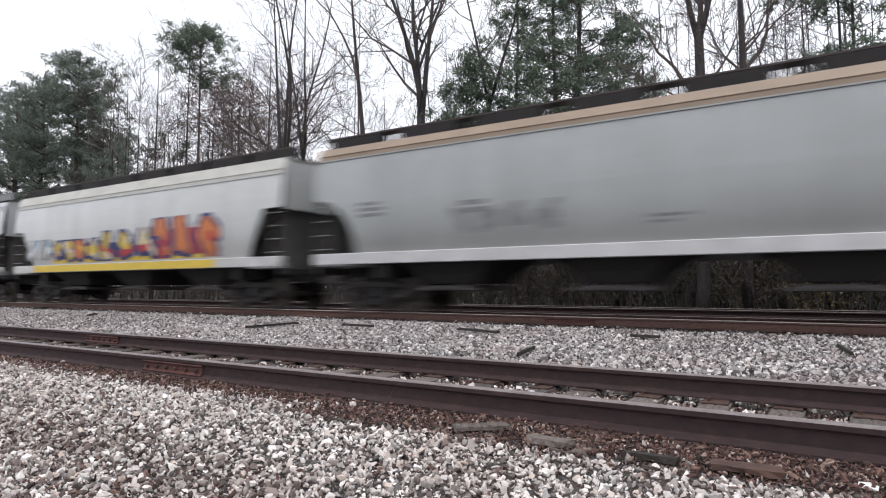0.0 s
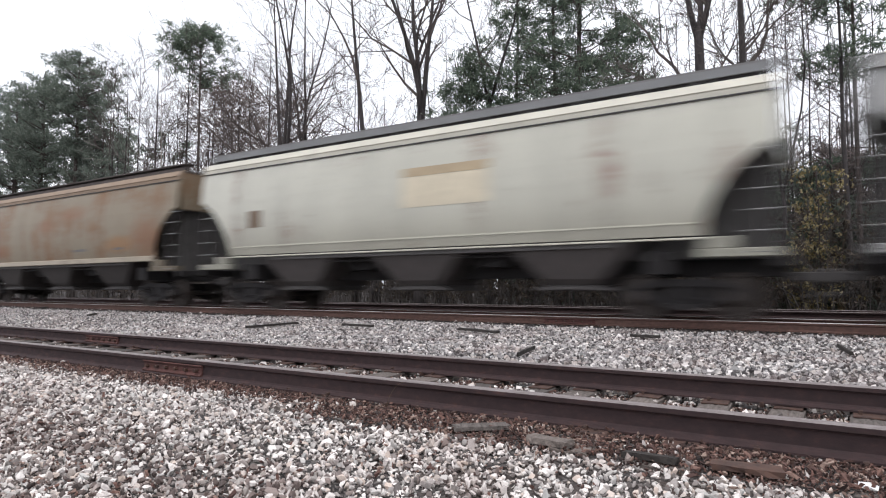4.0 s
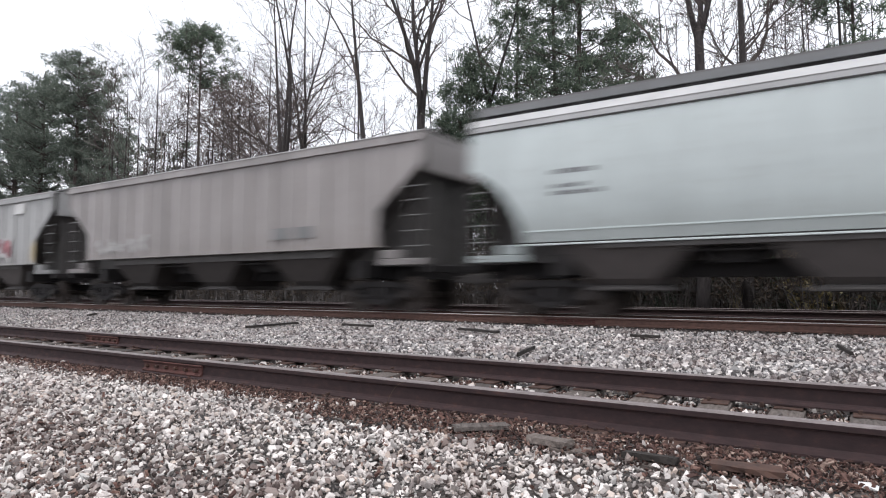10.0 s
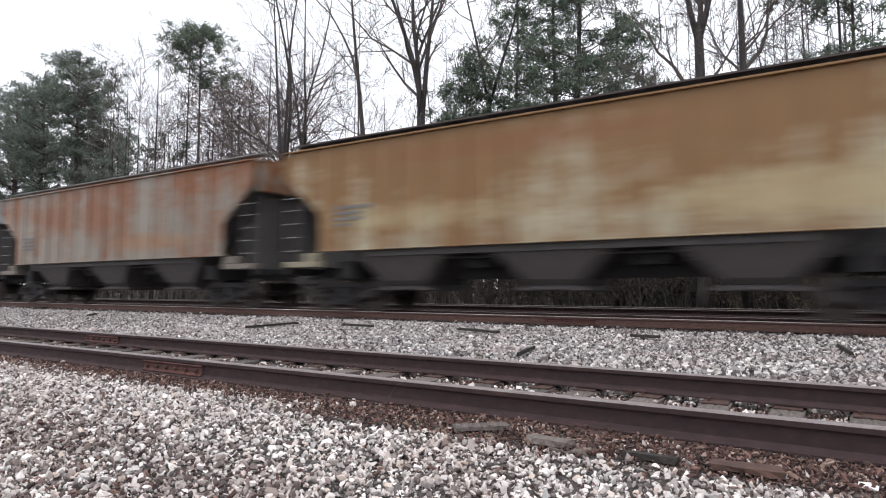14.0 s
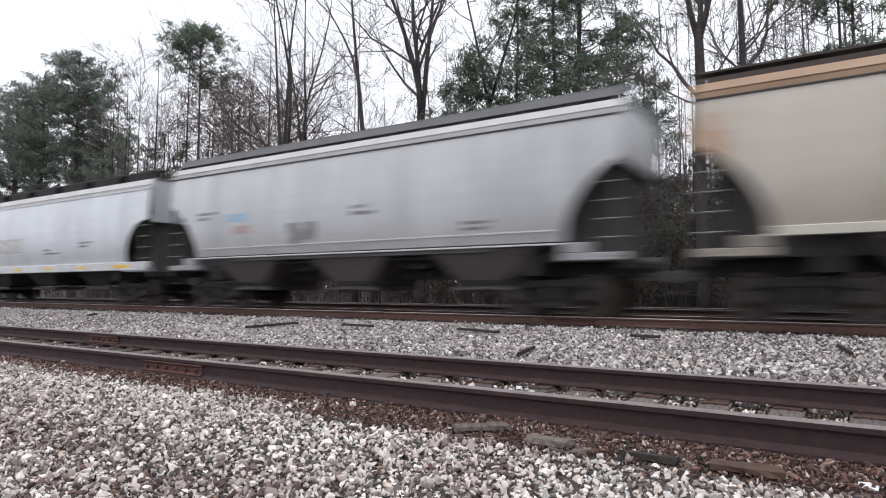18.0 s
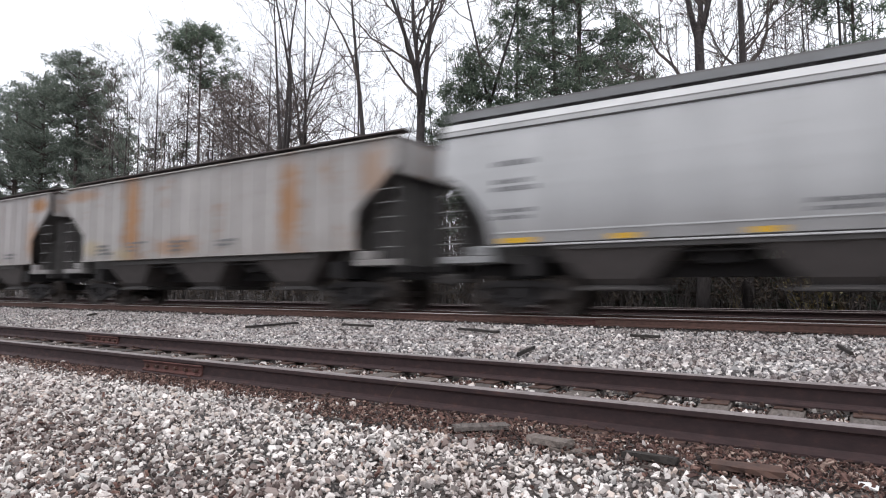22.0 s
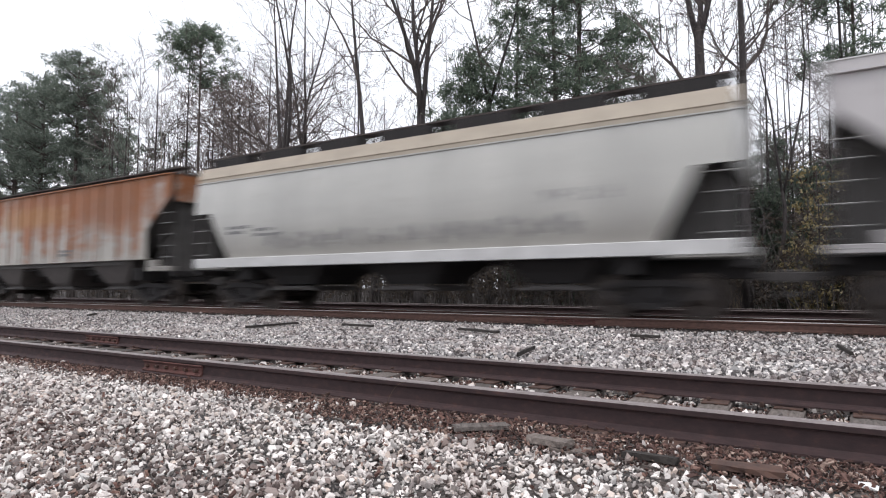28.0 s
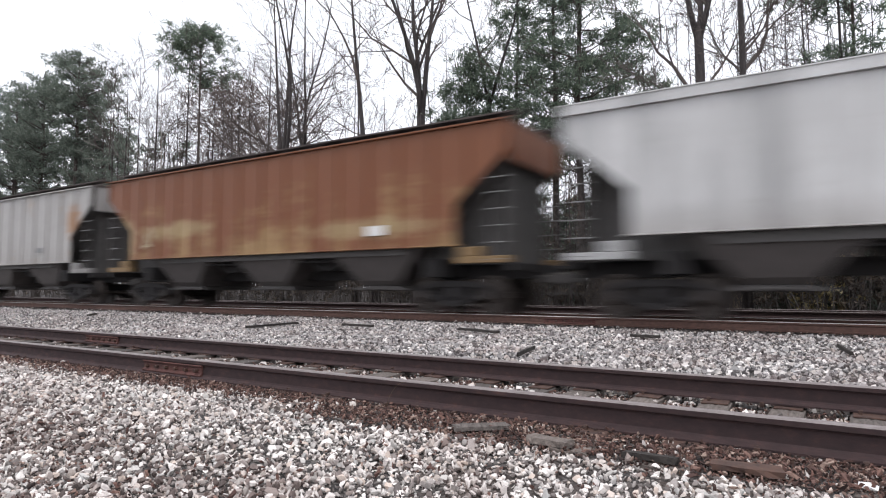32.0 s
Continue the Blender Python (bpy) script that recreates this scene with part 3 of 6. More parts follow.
# split chunks of old ties at the edge of the siding
for x, y, turn, long, wide, thick, mat, label in ((-1.36, 3.28, -8, 0.25, 0.12, 0.036, TIE, "flat grey chunk of a split tie on brown litter"), (-0.80, 3.26, -4, 0.27, 0.07, 0.034, OLD_WOOD, "black charred chunk of tie among pale stones"),
                                                  (-0.36, 3.31, 6, 0.30, 0.15, 0.030, RUST, "brown rotten slab of tie wood by the rail"), (-1.85, 3.38, 38, 0.34, 0.14, 0.026, TIE, "grey split tie end showing in the litter")):
    s = Shape()
    s.loft([[(-long / 2 + long * k / 5 + g.uniform(-0.012, 0.012), wide * 0.5 * c * (0.72 + 0.28 * g.random()), thick * (0.5 + 0.5 * d) + 0.006 * g.random()) for c, d in ((-1, -1), (1, -1), (0.93, 0.8), (0.3, 1), (-0.5, 0.9), (-0.92, 0.8))] for k in range(6)])
    ob = part("tie_chunk", s, mat)
    ob.location, ob.rotation_euler = (x, y, level(x, y) + 0.022), (radians(g.uniform(-4, 4)), radians(g.uniform(-3, 3)), radians(turn))
    tagged(ob, label, "wood scrap", "chunks of old ties")
# a larger white stone and dry stems by the rails
f, t = stone_forms(2, 77)
s = Shape()
s.v = [tuple(p) for p in f[0] * (0.062, 0.045, 0.036)]
s.f = [tuple(i) for i in t.tolist()]
s.m = [0] * len(s.f)
ob = part("white_rock", s, WHITE)
ob.location = (0.12, 3.32, level(0.12, 3.32) + 0.03)
tagged(ob, "large white angular rock by the siding rail", "rock")
for x, y, h, bend, w in ((-2.72, 3.66, 0.22, 0.10, 0.0024), (-7.9, 5.1, 0.15, 0.01, 0.007), (-0.75, 12.3, 0.20, 0.0, 0.007), (-2.2, 4.9, 0.09, 0.03, 0.004), (0.05, 4.95, 0.11, -0.02, 0.006), (-8.6, 5.0, 0.08, 0.0, 0.005)):
    s = Shape()
    z = level(x, y)
    s.tube([(bend * (k / 6) ** 2 - bend * 0.9 * (1 - k / 6), 0, h * math.sin(k / 6 * 1.5)) for k in range(7)], [w * (1 - 0.1 * k) for k in range(7)], 5)
    ob = part("dry_stem", s, STRAW)
    ob.location = (x, y, z)
    tagged(ob, "thin dry weed stem rising beside a rail", "weed", "dry stems")

# ---- woods behind the train ----
def sticks(segs, mat, name):
    """Thin three-sided limbs from rows of (start, end, radius, radius)."""
    a = np.array([s[0] for s in segs], float)
    b = np.array([s[1] for s in segs], float)
    ra, rb = np.array([s[2] for s in segs]), np.array([s[3] for s in segs])
    d = b - a
    d /= np.linalg.norm(d, axis=1)[:, None] + 1e-9
    u = np.cross(d, (0.3, 0.5, 0.81))
    u /= np.linalg.norm(u, axis=1)[:, None] + 1e-9
    w = np.cross(d, u)
    v = []
    for c, r in ((a, ra), (b, rb)):
        for k in range(3):
            an = 2 * math.pi * k / 3
            v.append(c + (u * math.cos(an) + w * math.sin(an)) * r[:, None])
    v = np.stack(v, 1)
    t = np.array([(0, 1, 4), (0, 4, 3), (1, 2, 5), (1, 5, 4), (2, 0, 3), (2, 3, 5)])
    n = len(segs)
    return big_mesh(name, v.reshape(-1, 3), (t[None] + (np.arange(n) * 6)[:, None, None]).reshape(-1, 3), mat)


def grow(segs, g, p, d, length, r, depth, deep, thin):
    n = 5 if depth == 0 else 4 if depth == 1 else 3
    for i in range(n):
        d = (d + Vector((g.gauss(0, 0.16), g.gauss(0, 0.16), g.gauss(0.09, 0.10)))).normalized()
        q = p + d * (length / n)
        ra, rb = max(r * (1 - 0.72 * i / n), thin), max(r * (1 - 0.72 * (i + 1) / n), thin)
        segs.append((p[:], q[:], ra, rb))
        if depth < deep and (i > 0 or depth > 0):
            for _ in range(2 if g.random() < 0.35 else 1):
                side = d.cross(Vector((g.gauss(0, 1), g.gauss(0, 1), g.gauss(0, 1)))).normalized()
                a = g.uniform(0.45, 0.95)
                c = (d * math.cos(a) + side * math.sin(a)).normalized()
                grow(segs, g, q, c, length * g.uniform(0.38, 0.62), rb * 0.6, depth + 1, deep, thin)
        p = q


def bare_tree(x, y, tall, r, seed, fork=0.45, stems=1, lean=(0.0, 0.0), bark=None, deep=3, crown_from=0.35, limbs=10, thin=0.008, low_limbs=(), label="", wide=0.3):
    """A leafless tree: stems that divide, limbs and twigs."""
    g = random.Random(seed)
    tree = tagged(new("bare_tree"), label or "leafless grey hardwood tree with fine upswept twigs", "tree", "bare trees in the woods")
    tree.location = (x, y, level(x, y))
    trunk, segs = Shape(), []
    forkz = tall * fork if stems > 1 else tall
    pts = []
    p = Vector((0, 0, -0.15))
    n = 10
    for k in range(n + 1):
        s = k / n
        p = Vector((lean[0] * forkz * s + 0.12 * noise.noise((seed * 3.3, s * 3, 0)), lean[1] * forkz * s + 0.12 * noise.noise((seed * 5.1, s * 3, 7)), -0.15 + forkz * s))
        pts.append(p)
    rr = [r * (1.25 if k == 0 else 1.0) * (1 - (0.36 if stems > 1 else 0.9) * k / n) for k in range(n + 1)]
    if stems > 1:
        trunk.tube(pts + [pts[-1] + Vector((0, 0, r * 1.6))], rr + [r * 0.12], 9)
    else:
        trunk.tube(pts, [max(a, 0.015) for a in rr], 9)
    lines = [pts] if stems == 1 else []
    if stems > 1:
        for k in range(stems):
            an = math.pi * 2 * k / stems + g.uniform(-0.5, 0.5)
            sp = wide * g.uniform(0.6, 1.2)
            d = Vector((math.cos(an) * sp, math.sin(an) * sp * 0.6, 1)).normalized()
            q, line = Vector(pts[-1]) - Vector((0, 0, r * 2)), [Vector(pts[-1]) - Vector((0, 0, r * 2))]
            step = (tall - forkz) / 7
            for _ in range(7):
                d = (d + Vector((g.gauss(0, 0.07), g.gauss(0, 0.07), 0.07))).normalized()
                q = q + d * step
                line.append(q)
            r0 = r * 0.48
            trunk.tube(line, [max(r0 * (1 - 0.85 * i / 7), 0.012) for i in range(8)], 7)
            lines.append(line)
    part("trunk", trunk, bark or BARK, tree, smooth=True)
    for line in lines:
        for k in range(max(4, int(limbs * 0.72))):
            s = g.uniform(crown_from if stems == 1 else 0.05, 0.97)
            f = s * (len(line) - 1)
            i = int(f)
            p = line[i].lerp(line[min(i + 1, len(line) - 1)], f - i)
            an = g.uniform(0, 2 * math.pi)
            d = Vector((math.cos(an), math.sin(an), g.uniform(0.35, 1.0))).normalized()
            size = tall * g.uniform(0.13, 0.26) * (1.15 - 0.6 * s)
            grow(segs, g, p, d, size, max(r * 0.32 * (1 - 0.7 * s), 0.016), 1, deep, thin)
    for z, dx, dz, long, rad in low_limbs:
        f = min(z / forkz, 0.99) * n
        i = int(f)
        grow(segs, g, pts[i].lerp(pts[i + 1], f - i), Vector((dx * 0.85, dx * 0.5 + g.uniform(-0.15, 0.15), dz)).normalized(), long, rad, 0, deep, thin)
    if segs:
        part("crown", sticks(segs, bark or TWIG, "crown"), None, tree)
    return tree


def needles(points, g, count, long, wide, mat, name, droop=0.15, loose=0.0):
    """Sprays of needle bunches round each of the points."""
    c = np.repeat(np.asarray(points, float), count, 0)
    n = len(c)
    c = c + g.normal(size=(n, 3)) * np.array((loose, loose, loose * 0.55))
    d = g.normal(size=(n, 3))
    d[:, 2] += droop
    d /= np.linalg.norm(d, axis=1)[:, None]
    u = np.cross(d, g.normal(size=(n, 3)))
    u /= np.linalg.norm(u, axis=1)[:, None]
    size = long * g.uniform(0.6, 1.3, n)[:, None]
    v = np.stack([c + u * wide * 0.6, c - u * wide * 0.9 + d * size * 0.55, c + d * size], 1).reshape(-1, 3)
    t = np.arange(n * 3).reshape(-1, 3)
    return big_mesh(name, v, t, mat)


def pine_tree(x, y, tall, r, seed, crown_from=0.35, spread=0.17, clumps=700, needle=None, lean=(0, 0), long=0.24, label="", shape=0.75, tufts=27):
    g = random.Random(seed)
    ng = np.random.RandomState(seed)
    tree = tagged(new("pine_tree"), label or "tall loblolly pine with tufted dark green needles", "tree", "pines in the woods")
    tree.location = (x, y, level(x, y))
    trunk, segs, spots = Shape(), [], []
    pts = [Vector((lean[0] * tall * k / 12 + 0.15 * noise.noise((seed * 1.7, k * 0.35, 0)), lean[1] * tall * k / 12, -0.15 + tall * 0.97 * k / 12)) for k in range(13)]
    trunk.tube(pts, [max(r * (1.15 if k == 0 else 1) * (1 - 0.88 * k / 12), 0.02) for k in range(13)], 9)
    part("trunk", trunk, BARK_PINE, tree, smooth=True)
    limbs = max(14, int(clumps / 17))
    while limbs > 0:
        s = g.uniform(crown_from, 0.985)
        u = (s - crown_from) / (1 - crown_from)
        if g.random() > max(0.10, math.sin(math.pi * min(1, (0.18 + 0.82 * u) ** shape))):
            continue
        limbs -= 1
        f = s * 12 * 0.999
        i = int(f)
        p = pts[i].lerp(pts[min(i + 1, 12)], f - i)
        u = (s - crown_from) / (1 - crown_from)
        reach = tall * spread * (max(0.12, math.sin(math.pi * min(1, (0.18 + 0.82 * u) ** shape))) * 0.9 + 0.1) * g.uniform(0.45, 1.02)
        an = g.uniform(0, 2 * math.pi)
        d = Vector((math.cos(an), math.sin(an), g.uniform(0.0, 0.5)))
        last = p
        for k in range(1, 5):
            q = p + Vector((d.x * reach * k / 4, d.y * reach * k / 4, d.z * reach * k / 4 + 0.14 * reach * (k / 4) ** 2)) + Vector((g.gauss(0, 0.08), g.gauss(0, 0.08), g.gauss(0, 0.06)))
            segs.append((last[:], q[:], max(0.05 * r / 0.2 * (1.1 - k / 4), 0.012), max(0.05 * r / 0.2 * (0.85 - k / 5), 0.010)))
            if k >= 2:
                for _ in range(2 if g.random() < 0.55 else 1):
                    e = Vector((g.gauss(0, 0.42), g.gauss(0, 0.42), g.gauss(0.10, 0.22))) * (0.5 + reach * 0.26)
                    spots.append((q + e)[:])
                    if g.random() < 0.5:
                        segs.append((q[:], (q + e)[:], 0.014, 0.008))
            last = q
    tagged(part("branching", sticks(segs, BARK_PINE, "branching"), None, tree), kind="stuff")
    part("crown", needles(spots, ng, int(tufts * 1.8), long * 0.70, long * 0.115, needle or NEEDLE, "crown", 0.25, long * 0.38), None, tree, "tufted evergreen needles")
    return tree


def leafy_oak(x, y, tall, r, seed, mat, label, spread=0.22, count=2600, low=0.38, loose=0.4):
    """A tree that keeps its dead brown leaves."""
    g, ng = random.Random(seed), np.random.RandomState(seed)
    tree = bare_tree(x, y, tall, r, seed, crown_from=0.3, limbs=16, label=label)
    spots = [(g.gauss(0, tall * spread * 0.55), g.gauss(0, tall * spread * 0.5), tall * g.uniform(low, 1.0)) for _ in range(count // 8)]
    spots = [p for p in spots if abs(p[0]) < tall * spread * (1.25 - abs(p[2] / tall - 0.62))]
    part("foliage", needles(spots, ng, 22, 0.30, 0.075, mat, "foliage", -0.3, loose), None, tree, "withered brown leaves")
    return tree


# evergreen mass and tall pines
pine_tree(-82.3, 34, 25.7, 0.40, 31, 0.20, 0.20, 1900, NEEDLE_DARK, shape=1.9, long=0.62, label="dense dark green pine at the edge of the woods")
pine_tree(-73.6, 33, 26.2, 0.40, 32, 0.12, 0.19, 2200, NEEDLE_DARK, shape=1.9, long=0.62, label="dense dark green pine at the edge of the woods")
pine_tree(-64.3, 32, 26.0, 0.34, 33, 0.48, 0.165, 1700, NEEDLE_DARK, shape=2.3, long=0.55, label="tall pine with an open rounded top")
pine_tree(-63.0, 34, 19.5, 0.30, 34, 0.08, 0.20, 1700, NEEDLE_DARK, shape=1.9, long=0.55, label="dense dark green pine at the edge of the woods")
pine_tree(-67.5, 36, 21.5, 0.30, 38, 0.10, 0.22, 1500, NEEDLE_DARK, shape=1.8, long=0.55)
pine_tree(-91.5, 38, 27.4, 0.40, 36, 0.30, 0.18, 1300, NEEDLE_DARK, shape=1.3, long=0.6)
for k, (x, y, tall, most) in enumerate(((-56.3, 31, 20.2, 420), (-53.2, 31, 18.6, 320), (-51.0, 31.5, 17.2, 300), (-47.0, 30.5, 15.2, 260), (-45.2, 31, 13.6, 260))):
    pine_tree(x, y, tall, 0.11, 90 + k, 0.30, 0.11, most, NEEDLE_DARK, shape=1.0, long=0.42, label="slender thinly needled pine beside the woods")
pine_tree(-37.6, 27, 20.5, 0.17, 35, 0.76, 0.15, 560, NEEDLE, long=0.46, shape=0.95, label="slim pine with a flat tufted green top")
pine_tree(-13.7, 24, 12.4, 0.13, 41, 0.32, 0.165, 2300, NEEDLE, shape=1.05, long=0.32, label="young green pine among bare trees")
pine_tree(-12.5, 24.6, 11.3, 0.09, 4100, 0.22, 0.18, 1600, NEEDLE, shape=1.05, long=0.32, label="young green pine among bare trees")
pine_tree(-12.2, 26, 21.0, 0.13, 42, 0.30, 0.12, 900, NEEDLE, long=0.32)
pine_tree(-9.9, 25, 21.5, 0.15, 43, 0.26, 0.15, 1300, NEEDLE, long=0.34)
pine_tree(-8.45, 24, 22.0, 0.18, 44, 0.26, 0.14, 1700, NEEDLE, long=0.34)
pine_tree(-7.7, 27, 17.5, 0.10, 45, 0.28, 0.13, 1000, NEEDLE, long=0.34)
pine_tree(-7.3, 30, 13.5, 0.12, 46, 0.22, 0.15, 900, NEEDLE, long=0.34)
pine_tree(0.97, 24, 17.5, 0.10, 47, 0.46, 0.12, 900, NEEDLE, long=0.34)
pine_tree(-18.9, 30, 11.2, 0.09, 48, 0.35, 0.13, 360, NEEDLE, long=0.32, label="small green pine in the understorey")
pine_tree(-21.2, 31, 7.4, 0.09, 3000, 0.15, 0.2, 300, NEEDLE, label="small green pine in the understorey")
pine_tree(-49.0, 30, 12.0, 0.12, 50, 0.2, 0.17, 380, NEEDLE_DARK, long=0.36)
leafy_oak(-41.5, 33, 18.2, 0.2, 61, DEAD_LEAF, "oak holding withered brown leaves", 0.20, 6500)
leafy_oak(-38.9, 36, 17.0, 0.2, 62, DEAD_LEAF, "oak holding withered brown leaves", 0.15, 1800)

# large bare trees
bare_tree(-42.06, 27, 17.5, 0.10, 71, bark=BARK_PALE, limbs=9, label="slender pale-barked leafless tree")
bare_tree(-25.9, 24, 21.0, 0.25, 72, 0.36, 3, wide=0.26, limbs=13, low_limbs=((9.4, -1.0, 0.50, 6.4, 0.09), (7.6, -1.0, 0.75, 5.0, 0.07)), label="large forked leafless hardwood with spreading limbs")
bare_tree(-25.2, 25, 20.5, 0.18, 73, 0.42, 3, wide=0.26, limbs=12)
bare_tree(-24.2, 25, 13.0, 0.12, 74, 0.5, 2, wide=0.5, limbs=8)
bare_tree(-18.2, 23, 19.0, 0.20, 75, lean=(-0.11, 0), limbs=13, crown_from=0.42, low_limbs=((10.2, -0.55, 1.0, 6.0, 0.10), (8.6, -0.9, 0.35, 2.6, 0.045), (6.6, -0.9, 0.75, 4.2, 0.05)), label="leaning forked leafless hardwood")
bare_tree(-15.07, 22, 19.5, 0.28, 76, 0.46, 3, wide=0.07, limbs=12, label="thick triple-stemmed leafless hardwood")
bare_tree(-20.4, 27, 14.5, 0.09, 77, 0.45, 2, limbs=9)
bare_tree(-12.6, 24, 18.5, 0.16, 78, 0.52, 2, wide=0.4, limbs=10)
bare_tree(-3.45, 21.6, 17.5, 0.225, 79, 0.56, 3, wide=0.34, limbs=8, low_limbs=((7.4, -1.0, 0.75, 3.6, 0.085), (7.2, -1, 0.18, 2.2, 0.05), (7.6, 0.9, 0.95, 2.8, 0.06)), label="stout leafless hardwood with low crooked limbs")
bare_tree(-2.16, 22, 18.0, 0.185, 80, limbs=9, crown_from=0.48, low_limbs=((8.3, 0.95, 0.72, 4.0, 0.085), (8.9, 0.8, 0.62, 2.6, 0.05), (8.2, -0.7, 0.8, 2.2, 0.05)), label="straight leafless hardwood with rising limbs")
bare_tree(-1.15, 23, 14.5, 0.085, 81, 0.3, 2, wide=0.35, limbs=8)
bare_tree(0.6, 23.5, 15.0, 0.10, 82, limbs=10)
for k, (x, y, tall, r) in enumerate(((-56.0, 31, 15.5, 0.09), (-52.5, 33, 18.5, 0.10), (-47.5, 30, 17.0, 0.10), (-44.5, 32, 18.0, 0.09), (-40.0, 30, 17.5, 0.11), (-35.0, 29, 19.0, 0.12), (-31.5, 28, 19.5, 0.12), (-29.0, 27, 18.0, 0.10), (-22.0, 26, 17.0, 0.10), (-16.6, 26, 16.0, 0.09))):
    bare_tree(x, y, tall, r, 150 + k, 0.4, 2 if k % 2 else 1, wide=0.22, limbs=11 if k % 2 else 16, crown_from=0.3, thin=0.008, label="slim leafless tree with dense fine twigs")
for k, (x, y, tall, r) in enumerate(((-1.0, 26, 12.5, 0.05), (-0.35, 27, 13.5, 0.06), (0.25, 25.5, 12.5, 0.05), (0.95, 28, 14.5, 0.07), (1.6, 26, 13.0, 0.06), (-4.6, 27, 13.0, 0.06), (-5.5, 29, 14.0, 0.06), (-2.9, 28, 12.5, 0.05), (-16.3, 28, 13.0, 0.06))):
    bare_tree(x, y, tall, r, 620 + k, crown_from=0.3, limbs=13, thin=0.009, label="slim upright leafless tree with fine twigs")
for k, (x, y, tall, r) in enumerate(((-52.2, 29.0, 20.5, 0.07), (-53.2, 30.0, 20.3, 0.06), (-51.1, 29.5, 21.2, 0.08), (-47.6, 28.5, 19.3, 0.11), (-47.2, 29.0, 16.6, 0.06), (-44.3, 28.0, 20.4, 0.13), (-44.2, 29.0, 15.2, 0.06), (-43.7, 29.5, 17.1, 0.08), (-40.7, 28.3, 20.2, 0.14), (-39.1, 29.0, 15.5, 0.09), (-38.9, 30.0, 16.4, 0.09))):
    bare_tree(x, y, tall, r, 700 + k, crown_from=0.25, limbs=17, thin=0.013, label="slim leafless tree with a brown twiggy crown")
g = random.Random(99)
for k in range(44):
    y = g.uniform(24.5, 44)
    a = math.tan(radians(g.uniform(-66, 6)))
    bare_tree(y * a, y, g.uniform(8, 15.5), g.uniform(0.045, 0.11), 200 + k, crown_from=0.25, limbs=g.randint(7, 11), deep=3, thin=0.009, bark=BARK_PALE if g.random() < 0.15 else None, label="slender leafless tree in the woods")
for k in range(26):
    y = g.uniform(22.6, 28)
    a = math.tan(radians(g.uniform(-62, 8)))
    bare_tree(y * a, y, g.uniform(3.5, 7.5), g.uniform(0.02, 0.045), 300 + k, crown_from=0.2, limbs=7, deep=2, thin=0.007, label="bare sapling at the woods' edge")

# low evergreens and thicket behind the tracks
for k, (x, y, tall) in enumerate(((-6.4, 29, 6.8), (-4.6, 27.5, 6.4), (-2.8, 30, 8.4), (-1.2, 27, 7.4), (0.6, 29, 8.2), (2.6, 28, 8.0), (4.4, 30, 8.4), (-9.0, 31, 6.8), (-11.5, 30, 6.4), (-14.8, 33, 7.0), (-8.0, 34, 8.0), (-0.4, 25.5, 5.6), (1.6, 25.0, 5.8), (3.2, 26.5, 6.6), (-2.0, 25.6, 5.2), (-5.2, 25.4, 5.0), (-7.6, 26.4, 5.6), (-9.8, 27, 5.6), (-3.4, 26.2, 6.2), (0.6, 26.4, 6.8), (2.2, 27.0, 7.0), (-1.4, 28.6, 7.2), (-6.2, 27.6, 6.2), (-12.4, 28.0, 5.6), (-4.0, 36, 8.6), (1.0, 36, 8.6), (5.5, 35, 8.4))):
    pine_tree(x, y, tall, 0.07, 400 + k, 0.03, 0.25, 480, (NEEDLE_DARK, DEAD_LEAF, NEEDLE)[k % 3], long=0.36, shape=0.9, label=("low dark evergreen in the understorey", "low bush with withered brown leaves", "low green pine in the understorey")[k % 3])

# understorey: brush, dead leaves and grass
segs, spots, blades = [], [], []
for k in range(3200):
    y = 21.5 + 20 * g.random() ** 1.6
    x = y * math.tan(radians(g.uniform(-70, 10)))
    z = level(x, y)
    h = g.uniform(0.8, 3.0) if g.random() < 0.5 else g.uniform(2.5, 5.6)
    p = Vector((x, y, z - 0.03))
    d = Vector((g.gauss(0, 0.22), g.gauss(0, 0.22), 1)).normalized()
    for i in range(3):
        q = p + d * h / 3
        segs.append((p[:], q[:], 0.016 - 0.004 * i, 0.012 - 0.004 * i))
        d = (d + Vector((g.gauss(0, 0.3), g.gauss(0, 0.3), 0))).normalized()
        for _ in range(2):
            e = q + Vector((g.gauss(0, 0.3), g.gauss(0, 0.3), g.uniform(0, 0.5)))
            segs.append((q[:], e[:], 0.006, 0.004))
            if g.random() < 0.5:
                spots.append(e[:])
        p = q
part("brush", sticks(segs, plain_material("dark_brush", (0.095, 0.083, 0.077), 0.9), "brush"), None)
tagged(bpy.data.objects["brush"], "tangled leafless brown brush along the woods", "undergrowth", kind="stuff")
ng = np.random.RandomState(4)
ob = part("dead_foliage", needles(spots, ng, 8, 0.22, 0.05, leaf_material("brush_leaves", [(0.0, (0.04, 0.032, 0.028)), (0.6, (0.09, 0.072, 0.06)), (1.0, (0.17, 0.135, 0.10))]), "dead_foliage", -0.2), None)
tagged(ob, "withered brown leaves hanging in the brush", "undergrowth", kind="stuff")
spots = []
for k in range(1400):
    y = 20.6 + 6 * g.random()
    x = y * math.tan(radians(g.uniform(-68, 8)))
    spots.append((x, y, level(x, y) - 0.02))
ob = part("dry_grass", needles(spots, ng, 7, 0.34, 0.008, STRAW, "dry_grass", 1.6), None)
tagged(ob, "dry tan grass and weed stalks behind the tracks", "grass", kind="stuff")
